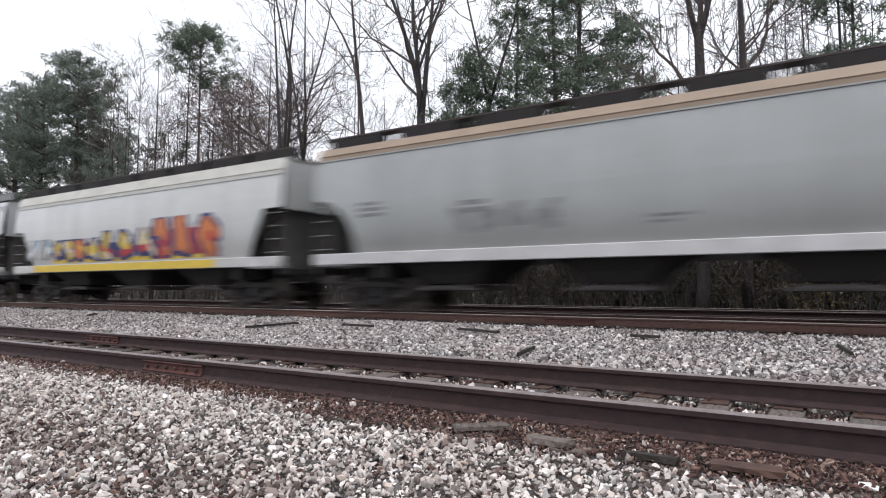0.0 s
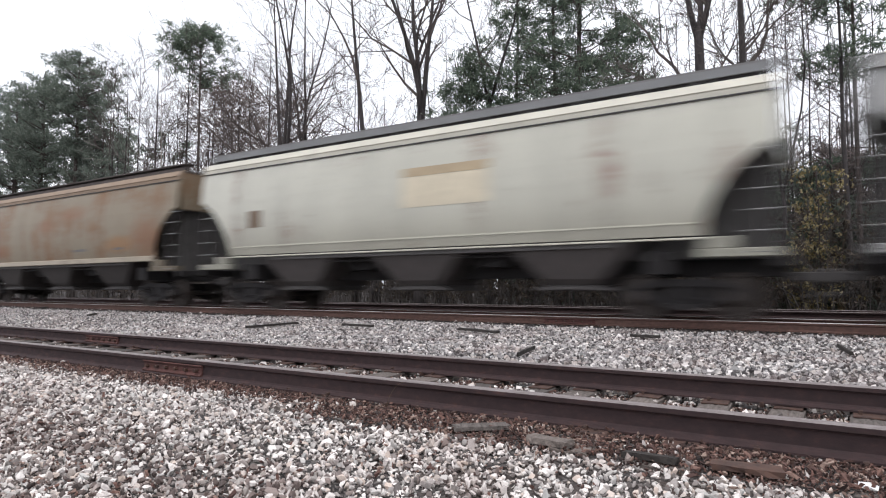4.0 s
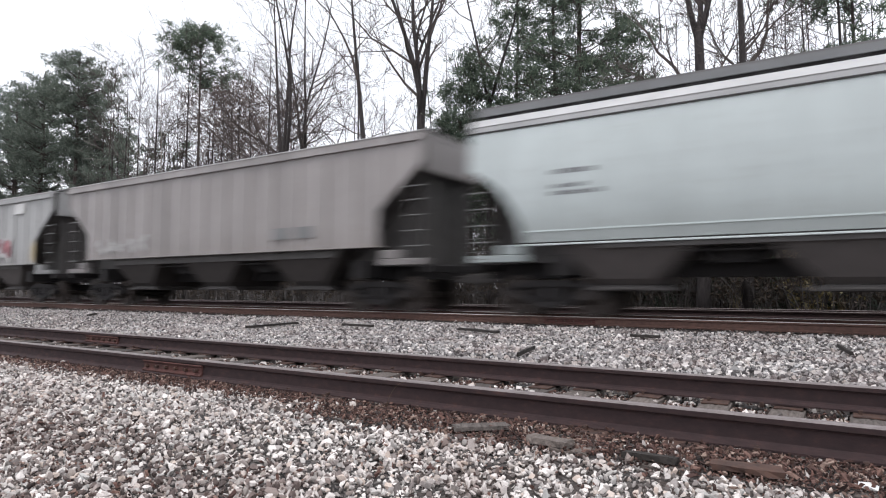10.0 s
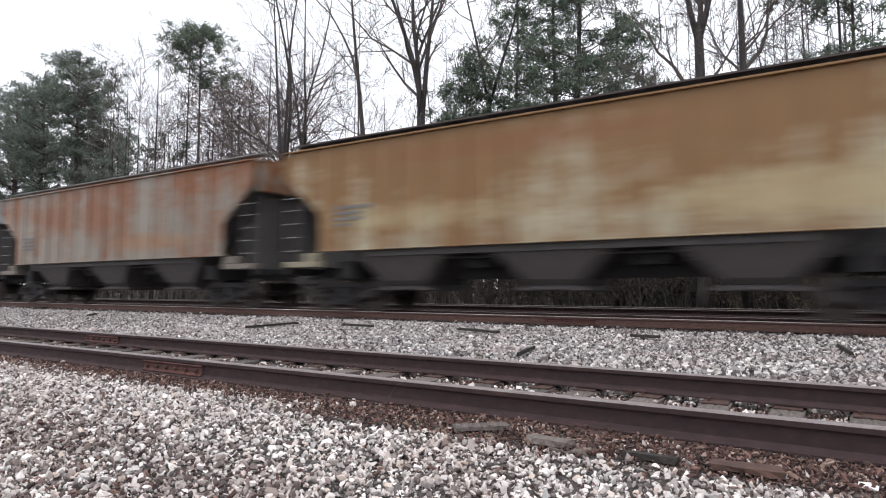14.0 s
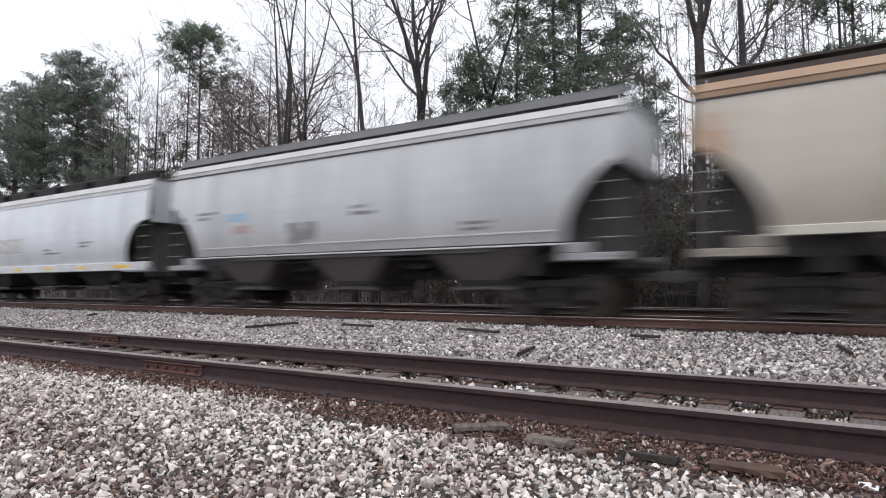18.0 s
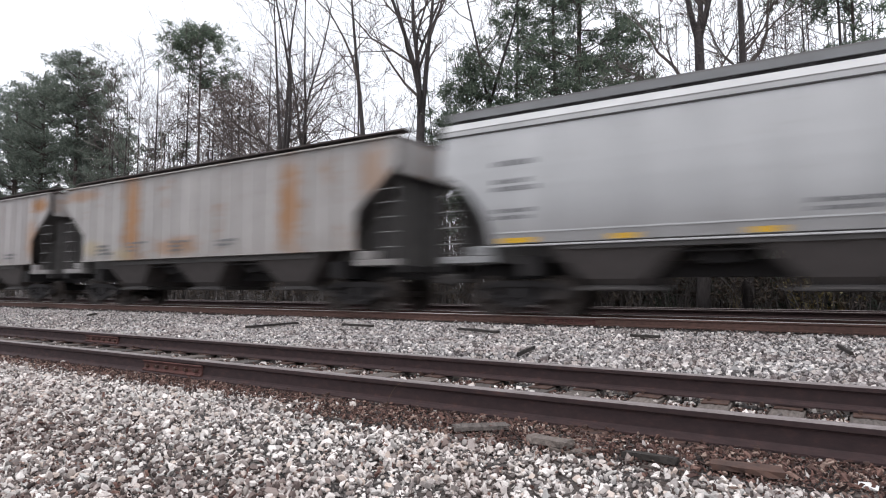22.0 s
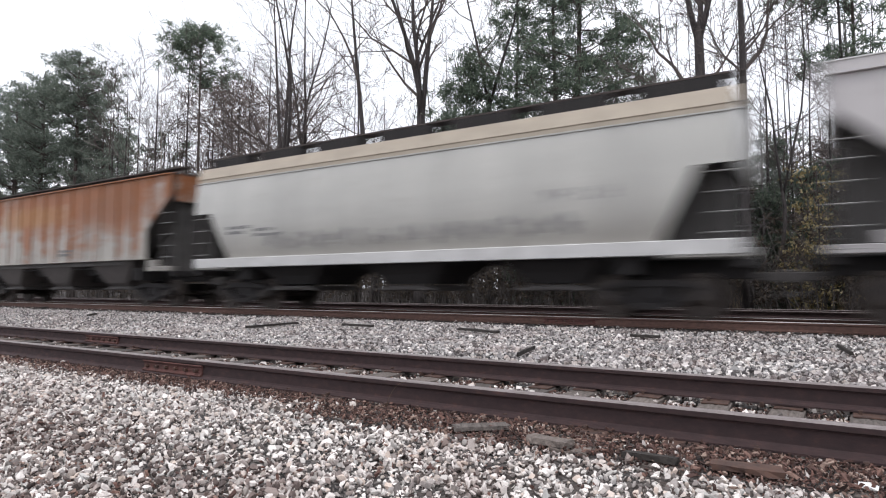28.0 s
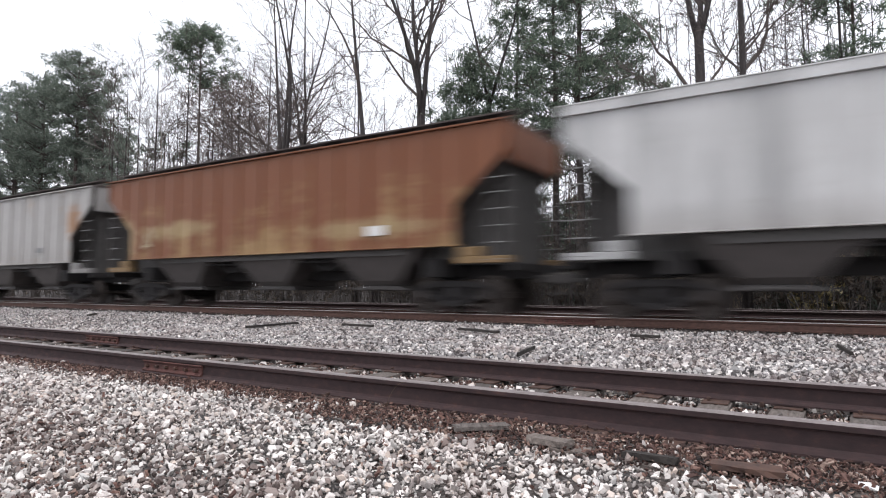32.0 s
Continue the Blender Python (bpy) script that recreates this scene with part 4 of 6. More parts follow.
# a tuft of tall straw, and a young beech that keeps its tan leaves
def grass_tuft(x, y, high, seed):
    g = random.Random(seed)
    s = Shape()
    for _ in range(46):
        a, lean, h = g.uniform(0, 6.283), g.uniform(0.02, 0.42), high * g.uniform(0.45, 1.0)
        bx, by = g.gauss(0, 0.07), g.gauss(0, 0.07)
        s.tube([(bx + math.cos(a) * lean * h * (k / 4) ** 1.6, by + math.sin(a) * lean * h * (k / 4) ** 1.6, h * k / 4 - 0.03) for k in range(5)], [0.011 * (1 - 0.2 * k) for k in range(5)], 3)
    ob = part("grass_tuft", s, PALE_STRAW)
    ob.location = (x, y, level(x, y))
    return tagged(ob, "tall tuft of pale dry grass at the woods' edge", "grass", "tufts of dry grass")


def leafy_sapling(x, y, tall, seed, count):
    g, ng = random.Random(seed), np.random.RandomState(seed)
    tree = bare_tree(x, y, tall, 0.035, seed, crown_from=0.1, limbs=14, deep=2, thin=0.006, label="young beech sapling holding pale tan leaves")
    spots = [(g.gauss(0, 0.36), g.gauss(0, 0.36), tall * g.uniform(0.08, 1.0)) for _ in range(count)]
    part("foliage", needles(spots, ng, 7, 0.13, 0.07, TAN_LEAF, "foliage", -0.4, 0.10), None, tree, "pale tan and yellow dead leaves")
    return tree


PALE_STRAW = leaf_material("pale_straw", [(0.0, (0.20, 0.16, 0.10)), (1.0, (0.46, 0.38, 0.25))])
TAN_LEAF = leaf_material("tan_leaves", [(0.0, (0.16, 0.13, 0.06)), (0.5, (0.34, 0.27, 0.13)), (1.0, (0.52, 0.46, 0.28))])
grass_tuft(-2.56, 22.0, 1.25, 5)
grass_tuft(0.35, 22.4, 0.8, 6)
leafy_sapling(-0.75, 22.3, 2.4, 511, 60)
leafy_sapling(-0.15, 22.6, 4.9, 512, 90)
leafy_sapling(-0.45, 24.0, 4.0, 513, 60)
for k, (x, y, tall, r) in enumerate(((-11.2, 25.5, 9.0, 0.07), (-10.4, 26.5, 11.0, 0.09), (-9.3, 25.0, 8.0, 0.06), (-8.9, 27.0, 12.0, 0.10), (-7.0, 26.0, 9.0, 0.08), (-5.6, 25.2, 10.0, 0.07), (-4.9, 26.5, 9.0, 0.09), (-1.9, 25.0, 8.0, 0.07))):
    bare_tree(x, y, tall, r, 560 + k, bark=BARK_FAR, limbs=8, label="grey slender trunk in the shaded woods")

# far trunks that close the woods
segs = []
for k in range(1500):
    y = g.uniform(42, 95)
    x = y * math.tan(radians(g.uniform(-68, 14)))
    h = g.uniform(5, 12)
    lean = g.gauss(0, 0.04)
    r = g.uniform(0.04, 0.12)
    segs.append(((x, y, -0.3), (x + lean * h, y, h), r, r * 0.3))
    for _ in range(6):
        s = g.uniform(0.3, 0.95)
        segs.append(((x + lean * h * s, y, h * s), (x + g.gauss(0, 1.2), y + g.gauss(0, 1), h * s + g.uniform(0.5, 1.8)), 0.035, 0.015))
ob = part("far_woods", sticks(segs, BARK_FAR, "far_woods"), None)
tagged(ob, "distant grey leafless woods behind the railway", "woods", kind="stuff")

# ---- the train: covered hopper cars ----
# foot of the side, head of the side and top of the roof rail, walkway height
FOOT = {"rib": 1.645, "curve": 1.62, "flow": 1.546}
HEAD_AT = {"rib": 4.46, "curve": 4.22, "flow": 4.08}
STRIP = {"rib": 4.46, "curve": 4.53, "flow": 4.42}


def half_width(kind, z):
    if kind == "rib":
        return 1.60
    table = ((1.5, 1.45), (1.59, 1.47), (1.9, 1.53), (2.2, 1.565), (2.5, 1.588), (2.9, 1.60), (3.3, 1.588), (3.6, 1.562), (3.9, 1.53), (4.10, 1.50), (4.22, 1.48), (4.5, 1.42))
    for (a, wa), (b, wb) in zip(table, table[1:]):
        if z <= b:
            return wa + (wb - wa) * (z - a) / (b - a)
    return table[-1][1]


def half_long(kind, lh, z, wedge=False):
    """Where the side sheet ends, cut back below for the end platform."""
    if wedge:
        return lh if z > 2.95 else lh - 1.47 + 0.75 * max(0.0, z - 1.55) / 1.4
    if kind == "flow":
        top, foot = 3.0, FOOT["flow"]
        return lh if z >= top else lh - 1.41 * math.sqrt(max(0.0, 1 - (max(0.0, z - foot) / (top - foot)) ** 2))
    if kind == "curve":
        top, foot = 3.30, 1.75
        return lh if z >= top else lh - 1.28 * max(0.0, 1 - (max(0.0, z - foot) / (top - foot)) ** 1.7) ** 0.75
    top, low, cut = (3.75, 2.6, 1.38)
    if z >= top:
        return lh
    if z <= low:
        return lh - cut
    return lh - cut * (top - z) / (top - low)


def side_sheet(kind, lh, side, paint, car, fascia, foot, top):
    s = Shape()
    wedge = kind == "flow" and top < 4.0
    levels = sorted({foot, 1.75, 1.9, 2.05, 2.2, 2.35, 2.5, 2.6, 2.7, 2.8, 2.9, 2.949, 2.951, 3.0, 3.1, 3.18, 3.25, 3.3, 3.6, 3.75, 3.9, top})
    rings = []
    for z in levels:
        w, e = half_width(kind, z), half_long(kind, lh, z, wedge)
        ring = [(-e, -w, z), (e, -w, z), (e, -w + 0.06, z), (-e, -w + 0.06, z)]
        rings.append(ring if side < 0 else [(x, -y, q) for x, y, q in reversed(ring)])
    s.loft(rings)
    sheet = part("side_sheet", s, paint, car, smooth=kind != "rib")
    if kind != "rib":
        sheet.data.set_sharp_from_angle(angle=radians(30))
    if kind == "rib":
        n = int(lh * 2 / 0.98)
        for k in range(n + 1):
            x = -lh + 0.05 + (2 * lh - 0.10) * k / n
            lo = foot + 0.02
            while half_long(kind, lh, lo) < abs(x) + 0.05 and lo < 3.8:
                lo += 0.03
            y0, y1 = (-1.645, -1.605) if side < 0 else (1.605, 1.645)
            r = Shape()
            r.box(x - 0.045, x + 0.045, y0, y1, lo, top - (0.22 if fascia else 0.05))
            part("rib", r, paint, sheet)
        r = Shape()
        y0, y1 = (-1.68, -1.604) if side < 0 else (1.604, 1.68)
        r.box(-lh, lh, y0, y1, top - (0.215 if fascia else 0.045), top, bevel=0.006)
        part("top_chord", r, paint, sheet)
        if fascia:
            r = Shape()
            y0, y1 = (-1.70, -1.60) if side < 0 else (1.60, 1.70)
            r.box(-lh, lh, y0, y1, top + 0.002, top + 0.022)
            part("top_lip", r, WHITE, sheet, "thin white lip of the eave")
    else:
        w = half_width(kind, top)
        a, b = (-w - 0.035, -w + 0.03) if side < 0 else (w - 0.03, w + 0.035)
        r = Shape()
        r.box(-lh, lh, a, b, top - 0.03, top)
        part("seam_angle", r, SEAM_SHADOW if kind == "curve" else paint, sheet)
    return sheet


def rows_of_bars(kind, x0, z0, rows, size=0.09, gap=0.05, seed=0):
    """Unreadable stencilled lettering as rows of bars, laid 6 mm proud of the side."""
    g, s = random.Random(seed), Shape()
    for r in range(rows):
        x, z = x0, z0 - r * (size + gap)
        for _ in range(g.randint(3, 6)):
            w = g.uniform(0.06, 0.22)
            plate(s, kind, x, x + w, z, z + size * g.uniform(0.75, 1.0))
            x += w + 0.05
    return s


def plate(s, kind, x0, x1, z0, z1, mat=0, proud=0.006):
    """A thin coat laid over the side between two heights."""
    b = len(s.v)
    out = proud if kind != "rib" else 0.046 + proud
    n = max(1, math.ceil((z1 - z0) / 0.09))
    for k in range(n + 1):
        z = z0 + (z1 - z0) * k / n
        w = (1.60 if kind == "flow" and z1 < FOOT["flow"] else half_width(kind, z)) + out
        s.v += [(x0, -w, z), (x1, -w, z)]
    for k in range(n):
        s.face((b + 2 * k, b + 2 * k + 1, b + 2 * k + 3, b + 2 * k + 2), mat)


def graffiti(kind, x0, x1, z0, z1, colors, seed, cell=0.055, fat=1.0):
    """Blocky sprayed lettering without words: strokes, a fill and an outline, as thin paint on the side."""
    g, s = random.Random(seed), Shape()
    h = z1 - z0
    n = max(1, int((x1 - x0) / (h * 0.85)))
    strokes = []
    for k in range(n):
        a = x0 + (x1 - x0) * (k + 0.5) / n
        w = (x1 - x0) / n
        for _ in range(4):
            p = (a + g.uniform(-0.32, 0.32) * w, z0 + h * g.uniform(0.12, 0.88))
            q = (a + g.uniform(-0.32, 0.32) * w, z0 + h * g.uniform(0.12, 0.88))
            strokes.append((p, q, h * g.uniform(0.09, 0.17) * fat, g.randrange(1, len(colors))))
    nx, nz = int((x1 - x0) / cell), int(h / cell)
    edge = 0.13 if colors[0] != colors[1] else 0.0
    for i in range(nx):
        for j in range(nz):
            x, z = x0 + (i + 0.5) * cell, z0 + (j + 0.5) * cell
            best, col = 9, 0
            for (px, pz), (qx, qz), r, c in strokes:
                if abs(x - px) > h and abs(x - qx) > h:
                    continue
                dx, dz = qx - px, qz - pz
                t = max(0, min(1, ((x - px) * dx + (z - pz) * dz) / (dx * dx + dz * dz + 1e-9)))
                d = math.hypot(x - px - t * dx, z - pz - t * dz) - r
                if d < best:
                    best, col = d, c
            if best < 0:
                plate(s, kind, x - cell / 2, x + cell / 2, z - cell / 2, z + cell / 2, col if best < -0.03 else 0, 0.015)
            elif best < edge:
                plate(s, kind, x - cell / 2, x + cell / 2, z - cell / 2, z + cell / 2, 0, 0.015)
    return s


MESHES = {}
# dark colour that paints in the shadow line under the roof eave
SEAM_SHADOW = plain_material("seam_shadow", (0.07, 0.065, 0.062), 0.8, scale=3)


def shared(key, make, mats, smooth=False):
    """Meshes that are alike on many cars are built once."""
    if key not in MESHES:
        MESHES[key] = make().mesh(key, mats if isinstance(mats, list) else [mats], smooth)
    return MESHES[key]


def wheelset_shape():
    s = Shape()
    for y in (-0.755, 0.755):
        o = 1 if y > 0 else -1
        form = ((0.10, 0.09), (0.17, 0.075), (0.20, 0.03), (0.38, 0.02), (0.40, 0.065), (0.456, 0.07), (0.462, -0.05), (0.485, -0.065), (0.48, -0.085), (0.40, -0.075), (0.19, -0.03), (0.10, -0.09))
        rings = []
        for r, a in (form if o > 0 else form[::-1]):
            rings.append([(r * math.cos(2 * math.pi * k / 20), y + o * a, r * math.sin(2 * math.pi * k / 20)) for k in range(20)])
        s.loft(rings)
    s.tube([(0, -1.02, 0), (0, 1.02, 0)], 0.08, 10)
    for y in (-1.07, 1.07):
        s.tube([(0, y - 0.05, 0), (0, y + 0.05, 0)], 0.12, 10)
        for k in range(3):
            a = 2 * math.pi * k / 3
            s.box(0.07 * math.cos(a) - 0.02, 0.07 * math.cos(a) + 0.02, y - 0.07, y + 0.07, 0.07 * math.sin(a) - 0.02, 0.07 * math.sin(a) + 0.02)
    return s


def frame_shape():
    """A cast side frame with its two window openings."""
    s = Shape()
    s.slab([(-1.12, 0.40), (-0.70, 0.40), (-0.62, 0.55), (-1.02, 0.62), (-1.12, 0.56)], -0.09, 0.09)
    s.slab([(0.70, 0.40), (1.12, 0.40), (1.12, 0.56), (1.02, 0.62), (0.62, 0.55)], -0.09, 0.09)
    s.slab([(-1.02, 0.56), (-0.55, 0.66), (0.55, 0.66), (1.02, 0.56), (0.95, 0.68), (0.50, 0.80), (-0.50, 0.80), (-0.95, 0.68)], -0.09, 0.09)
    s.slab([(-0.72, 0.42), (-0.25, 0.20), (0.25, 0.20), (0.72, 0.42), (0.62, 0.50), (0.25, 0.32), (-0.25, 0.32), (-0.62, 0.50)], -0.09, 0.09)
    for x in (-0.36, 0.36):
        s.box(x - 0.06, x + 0.06, -0.085, 0.085, 0.28, 0.68)
    for x in (-0.20, -0.07, 0.06, 0.19):
        s.tube([(x, 0, 0.31), (x, 0, 0.64)], 0.055, 8)
    return s


def bay_shape():
    """A hopper bay that narrows to its outlet."""
    s = Shape()
    rings = []
    for z, a, b in ((1.71, 1.58, 1.44), (1.58, 1.45, 1.43), (0.82, 0.66, 1.16), (0.70, 0.60, 1.05)):
        rings.append([(-a, -b, z), (a, -b, z), (a, b, z), (-a, b, z)])
    s.loft(rings[::-1])
    return s


def round_bay_shape():
    """A short bay under a round-bellied car, flaring up into the belly."""
    s = Shape()
    rings = []
    for z, a, b in ((1.62, 2.05, 1.40), (1.42, 1.60, 1.36), (1.20, 1.20, 1.24), (0.98, 0.92, 1.08), (0.74, 0.72, 0.95)):
        rings.append([(-a, -b, z), (a, -b, z), (a, b, z), (-a, b, z)])
    s.loft(rings[::-1])
    return s


def outlet_shape():
    s = Shape()
    s.box(-0.66, 0.66, -1.05, 1.05, 0.56, 0.70, bevel=0.02)
    s.box(-0.85, 0.85, -1.12, -1.04, 0.58, 0.64)
    s.tube([(-0.35, -1.16, 0.61), (0.35, -1.16, 0.61)], 0.035, 6)
    return s


def ladder_shape():
    s = Shape()
    for x in (0.0, 0.46):
        s.box(x - 0.02, x + 0.02, -0.02, 0.02, 1.15, 3.2)
    return s


def rung_shape():
    s = Shape()
    s.tube([(-0.03, 0.05, 0), (-0.03, -0.05, 0), (0.49, -0.05, 0), (0.49, 0.05, 0)], 0.016, 5)
    return s


def coupler_shape():
    s = Shape()
    s.box(-0.55, 0.0, -0.09, 0.09, 0.76, 0.94, bevel=0.02)
    s.box(-0.06, 0.20, -0.16, 0.14, 0.70, 1.0, bevel=0.04)
    s.tube([(-0.4, 0.35, 0.95), (-0.1, 0.36, 0.55), (0.35, 0.3, 0.45)], 0.03, 6)
    return s


CARS, WHEELSETS = [], []
STAINS = {"orange": (0.36, 0.165, 0.05), "rust": (0.25, 0.095, 0.036), "brown": (0.17, 0.105, 0.075), "yellow": (0.46, 0.36, 0.19), "pale": (0.34, 0.325, 0.31), "teal": (0.10, 0.21, 0.225), "light_teal": (0.22, 0.33, 0.33), "dark": (0.10, 0.10, 0.10)}


def hopper_car(left, right, spec, index):
    kind, long = spec["kind"], right - left
    lh = (long - 1.30) / 2
    car = tagged(new("hopper_car"), spec["label"], "freight car", "covered hopper cars of the train")
    at = (left + right) / 2
    car.location = (at, FAR_MID, FAR_TOP)
    paint = paint_material("car_paint", tuple(c * 0.865 for c in spec["paint"]), index + 1, spec.get("rust", 0.0), spec.get("rust_color", (0.24, 0.085, 0.035)), spec.get("high", 0.0), spec.get("dirt", 0.36), spec.get("stain"), spec.get("streak", 0.25), [(x * lh, z, rx * lh, rz, STAINS[c], most) for x, z, rx, rz, c, most in spec.get("patches", ())], spec.get("gloss", 0.12 if kind == "rib" else 0.55))
    trim = plain_material("car_trim", spec.get("trim", spec["paint"]), 0.6, vary=0.3, scale=2)
    bottom = plain_material("sill_paint", spec.get("sill", (0.55, 0.54, 0.53) if kind == "flow" else tuple(min(0.75, c * 1.05) for c in spec["paint"])), 0.6, vary=0.3, scale=2)
    step = plain_material("step_paint", tuple(c * 0.6 for c in spec["paint"]), 0.7, vary=0.5, scale=3)
    fascia = spec.get("roof") == "fascia"
    foot, top, strip = spec.get("foot", FOOT[kind]), spec.get("head", HEAD_AT[kind]), STRIP[kind]
    for side in (-1, 1):
        side_sheet(kind, lh, side, paint, car, fascia, foot, top)
        s = Shape()
        if kind == "flow":
            y0, y1 = (-1.60, -1.42) if side < 0 else (1.42, 1.60)
            s.box(-lh, lh, y0, y1, 1.25, foot - 0.004, bevel=0.015)
        elif kind == "rib":
            y0, y1 = (-1.63, -1.45) if side < 0 else (1.45, 1.63)
            s.box(-lh + 1.3, lh - 1.3, y0, y1, foot - 0.04, foot - 0.004, bevel=0.008)
        elif "sill" in spec:
            y0, y1 = (-1.56, -1.40) if side < 0 else (1.40, 1.56)
            s.box(-lh + 1.3, lh - 1.3, y0, y1, 1.545, 1.725, bevel=0.012)
        else:
            y0, y1 = (-1.50, -1.36) if side < 0 else (1.36, 1.50)
            s.box(-lh + 1.3, lh - 1.3, y0, y1, 1.545, 1.585, bevel=0.008)
            r = Shape()
            w = half_width(kind, 1.86)
            y0, y1 = (-w - 0.014, -w + 0.02) if side < 0 else (w - 0.02, w + 0.014)
            r.box(-lh + 1.42, lh - 1.42, y0, y1, 1.842, 1.872)
            part("side_ridge", r, bottom, car)
        part("side_sill", s, bottom if kind != "rib" else paint, car, spec.get("sill_label", ""))
        if kind != "rib":
            s = Shape()
            w0, w1, mid = 1.50, 1.40, top + 0.10
            ring = [[(x, -w0, top + 0.004), (x, -w0 - 0.004, mid), (x, -w0 + 0.012, mid + 0.004), (x, -w0 + 0.004, mid + 0.026), (x, -w0 - 0.012, mid + 0.030), (x, -w1, strip), (x, -w1 + 0.08, strip), (x, -w0 + 0.08, top + 0.004)] for x in (-lh, lh)]
            if side > 0:
                ring = [[(x, -y, z) for x, y, z in reversed(r)] for r in ring]
            s.loft(ring)
            part("roof_rail", s, trim, car, spec.get("strip_label", ""))
        for end in (-1, 1):
            s = Shape()
            x0, x1 = sorted((end * (lh - 1.35), end * lh))
            y0, y1 = (-1.58, -1.30) if side < 0 else (1.30, 1.58)
            s.box(x0, x1, y0, y1, 1.20, 1.36, bevel=0.012)
            if kind != "flow":
                s.box(min(end * (lh - 1.30), end * (lh - 0.75)), max(end * (lh - 1.30), end * (lh - 0.75)), y0, y1, 1.364, 1.58, bevel=0.012)
            part("end_sill", s, step, car)
            lad = part("ladder", shared("ladder", ladder_shape, IRON), None, car)
            lad.location = (end * (lh - 0.28) - 0.23, side * 1.52, 0)
            for z in (1.28, 1.66, 2.04, 2.42, 2.80, 3.14):
                rung = part("rung", shared("rung", rung_shape, BRIGHT), None, lad, "pale worn grab iron")
                rung.location = (0, 0, z)
                if side > 0:
                    rung.rotation_euler = (0, 0, math.pi)
                    rung.location = (0.46, 0, z)
    head = top - 0.004 if kind == "rib" else top
    for end in (-1, 1):
        s = Shape()
        x0, x1 = sorted((end * (lh - 0.10), end * (lh - 0.03)))
        s.box(x0, x1, -1.38, 1.38, {"rib": 3.55, "curve": 3.24, "flow": 2.93}[kind], head if kind == "rib" else strip - 0.03)
        part("end_panel", s, paint, car)
        s = Shape()
        x0, x1 = sorted((end * (lh - 0.34), end * (lh - 0.30)))
        s.box(x0, x1, -1.12, 1.12, 1.21, 3.52)
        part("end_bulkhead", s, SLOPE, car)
        # upright web plates that carry the sloping end sheet
        s = Shape()
        s.slab([(end * x, z) for x, z in ((lh - 3.0, 1.21), (lh - 0.36, 1.21), (lh - 0.36, 3.40), (lh - 0.5, 3.40), (lh - 2.9, 1.62))], -0.03, 0.03)
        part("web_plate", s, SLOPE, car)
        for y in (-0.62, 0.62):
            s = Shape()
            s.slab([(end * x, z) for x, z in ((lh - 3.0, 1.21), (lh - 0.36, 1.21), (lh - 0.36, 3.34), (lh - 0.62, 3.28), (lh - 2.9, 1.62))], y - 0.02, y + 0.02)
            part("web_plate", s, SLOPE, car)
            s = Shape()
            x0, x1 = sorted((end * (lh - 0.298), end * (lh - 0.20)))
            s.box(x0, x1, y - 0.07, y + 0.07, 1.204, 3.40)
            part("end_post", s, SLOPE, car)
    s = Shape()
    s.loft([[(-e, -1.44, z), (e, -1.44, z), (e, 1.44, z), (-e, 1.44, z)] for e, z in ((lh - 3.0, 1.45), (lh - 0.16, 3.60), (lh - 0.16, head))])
    part("slope_sheet", s, SLOPE, car, "sloping end sheet coloured dark grey for shade")
    s = Shape()
    if kind == "rib":
        table = ((1.58, top + 0.002), (1.2, top + 0.06), (0.55, top + 0.09))
    else:
        table = ((1.33, strip - 0.03), (1.2, strip + 0.01), (0.55, strip + 0.05))
    s.loft([[(-lh, -w, z), (lh, -w, z), (lh, w, z), (-lh, w, z)] for w, z in table])
    part("roof", s, BOARD_DARK if spec.get("dark_roof") else paint, car)
    style = spec.get("roof") or ("open" if kind == "rib" else "blocks" if spec.get("dark_roof") else "solid")
    walk_mat = BOARD_DARK if spec.get("dark_roof") else WALKWAY
    high = {"fascia": 4.63, "open": 4.74 if kind == "rib" else 4.82, "blocks": 4.77 if kind == "flow" else 4.84, "solid": 4.87}[style]
    base = table[1][1]
    for side in (-1, 1):
        y0, y1 = (-1.22, -0.86) if side < 0 else (0.86, 1.22)
        s = Shape()
        s.box(-lh - 0.05, lh + 0.05, y0, y1, high - 0.04, high)
        part("running_board", s, walk_mat, car, "grated roof walkway")
        edge = y0 if side < 0 else y1 - 0.04
        if style == "solid":
            s = Shape()
            s.box(-lh - 0.02, lh + 0.02, edge, edge + 0.04, base + 0.13, high - 0.042)
            part("walkway_support", s, HATCH, car)
            s = Shape()
            s.box(-lh + 0.05, lh - 0.05, edge + 0.05 * -side, edge + 0.04 + 0.05 * -side, base - 0.03, base + 0.14)
            part("gutter", s, GRIME_SHADE, car)
        elif style == "open":
            s = Shape()
            s.box(-lh + 0.05, lh - 0.05, edge, edge + 0.04, base - 0.03, base + (0.07 if kind == "rib" else 0.15))
            part("gutter", s, walk_mat, car)
        elif style == "blocks":
            n = int(lh * 2 / 2.0)
            for k in range(n):
                s = Shape()
                x = -lh + 0.3 + k * 2 * lh / n
                s.box(x, x + (1.75 if kind == "flow" else 1.25), edge, edge + 0.30, base - 0.03, high - 0.042, bevel=0.02)
                part("walkway_support", s, GRIME_SHADE if spec.get("dark_roof") else HATCH, car)
        n = int(lh * 2 / 1.15)
        for k in range(n + 1):
            s = Shape()
            x = -lh + 0.06 + (2 * lh - 0.12) * k / n
            s.box(x - 0.02, x + 0.02, edge, edge + 0.035, base - 0.04, high - 0.041)
            part("bracket", s, walk_mat, car)
    n = 4
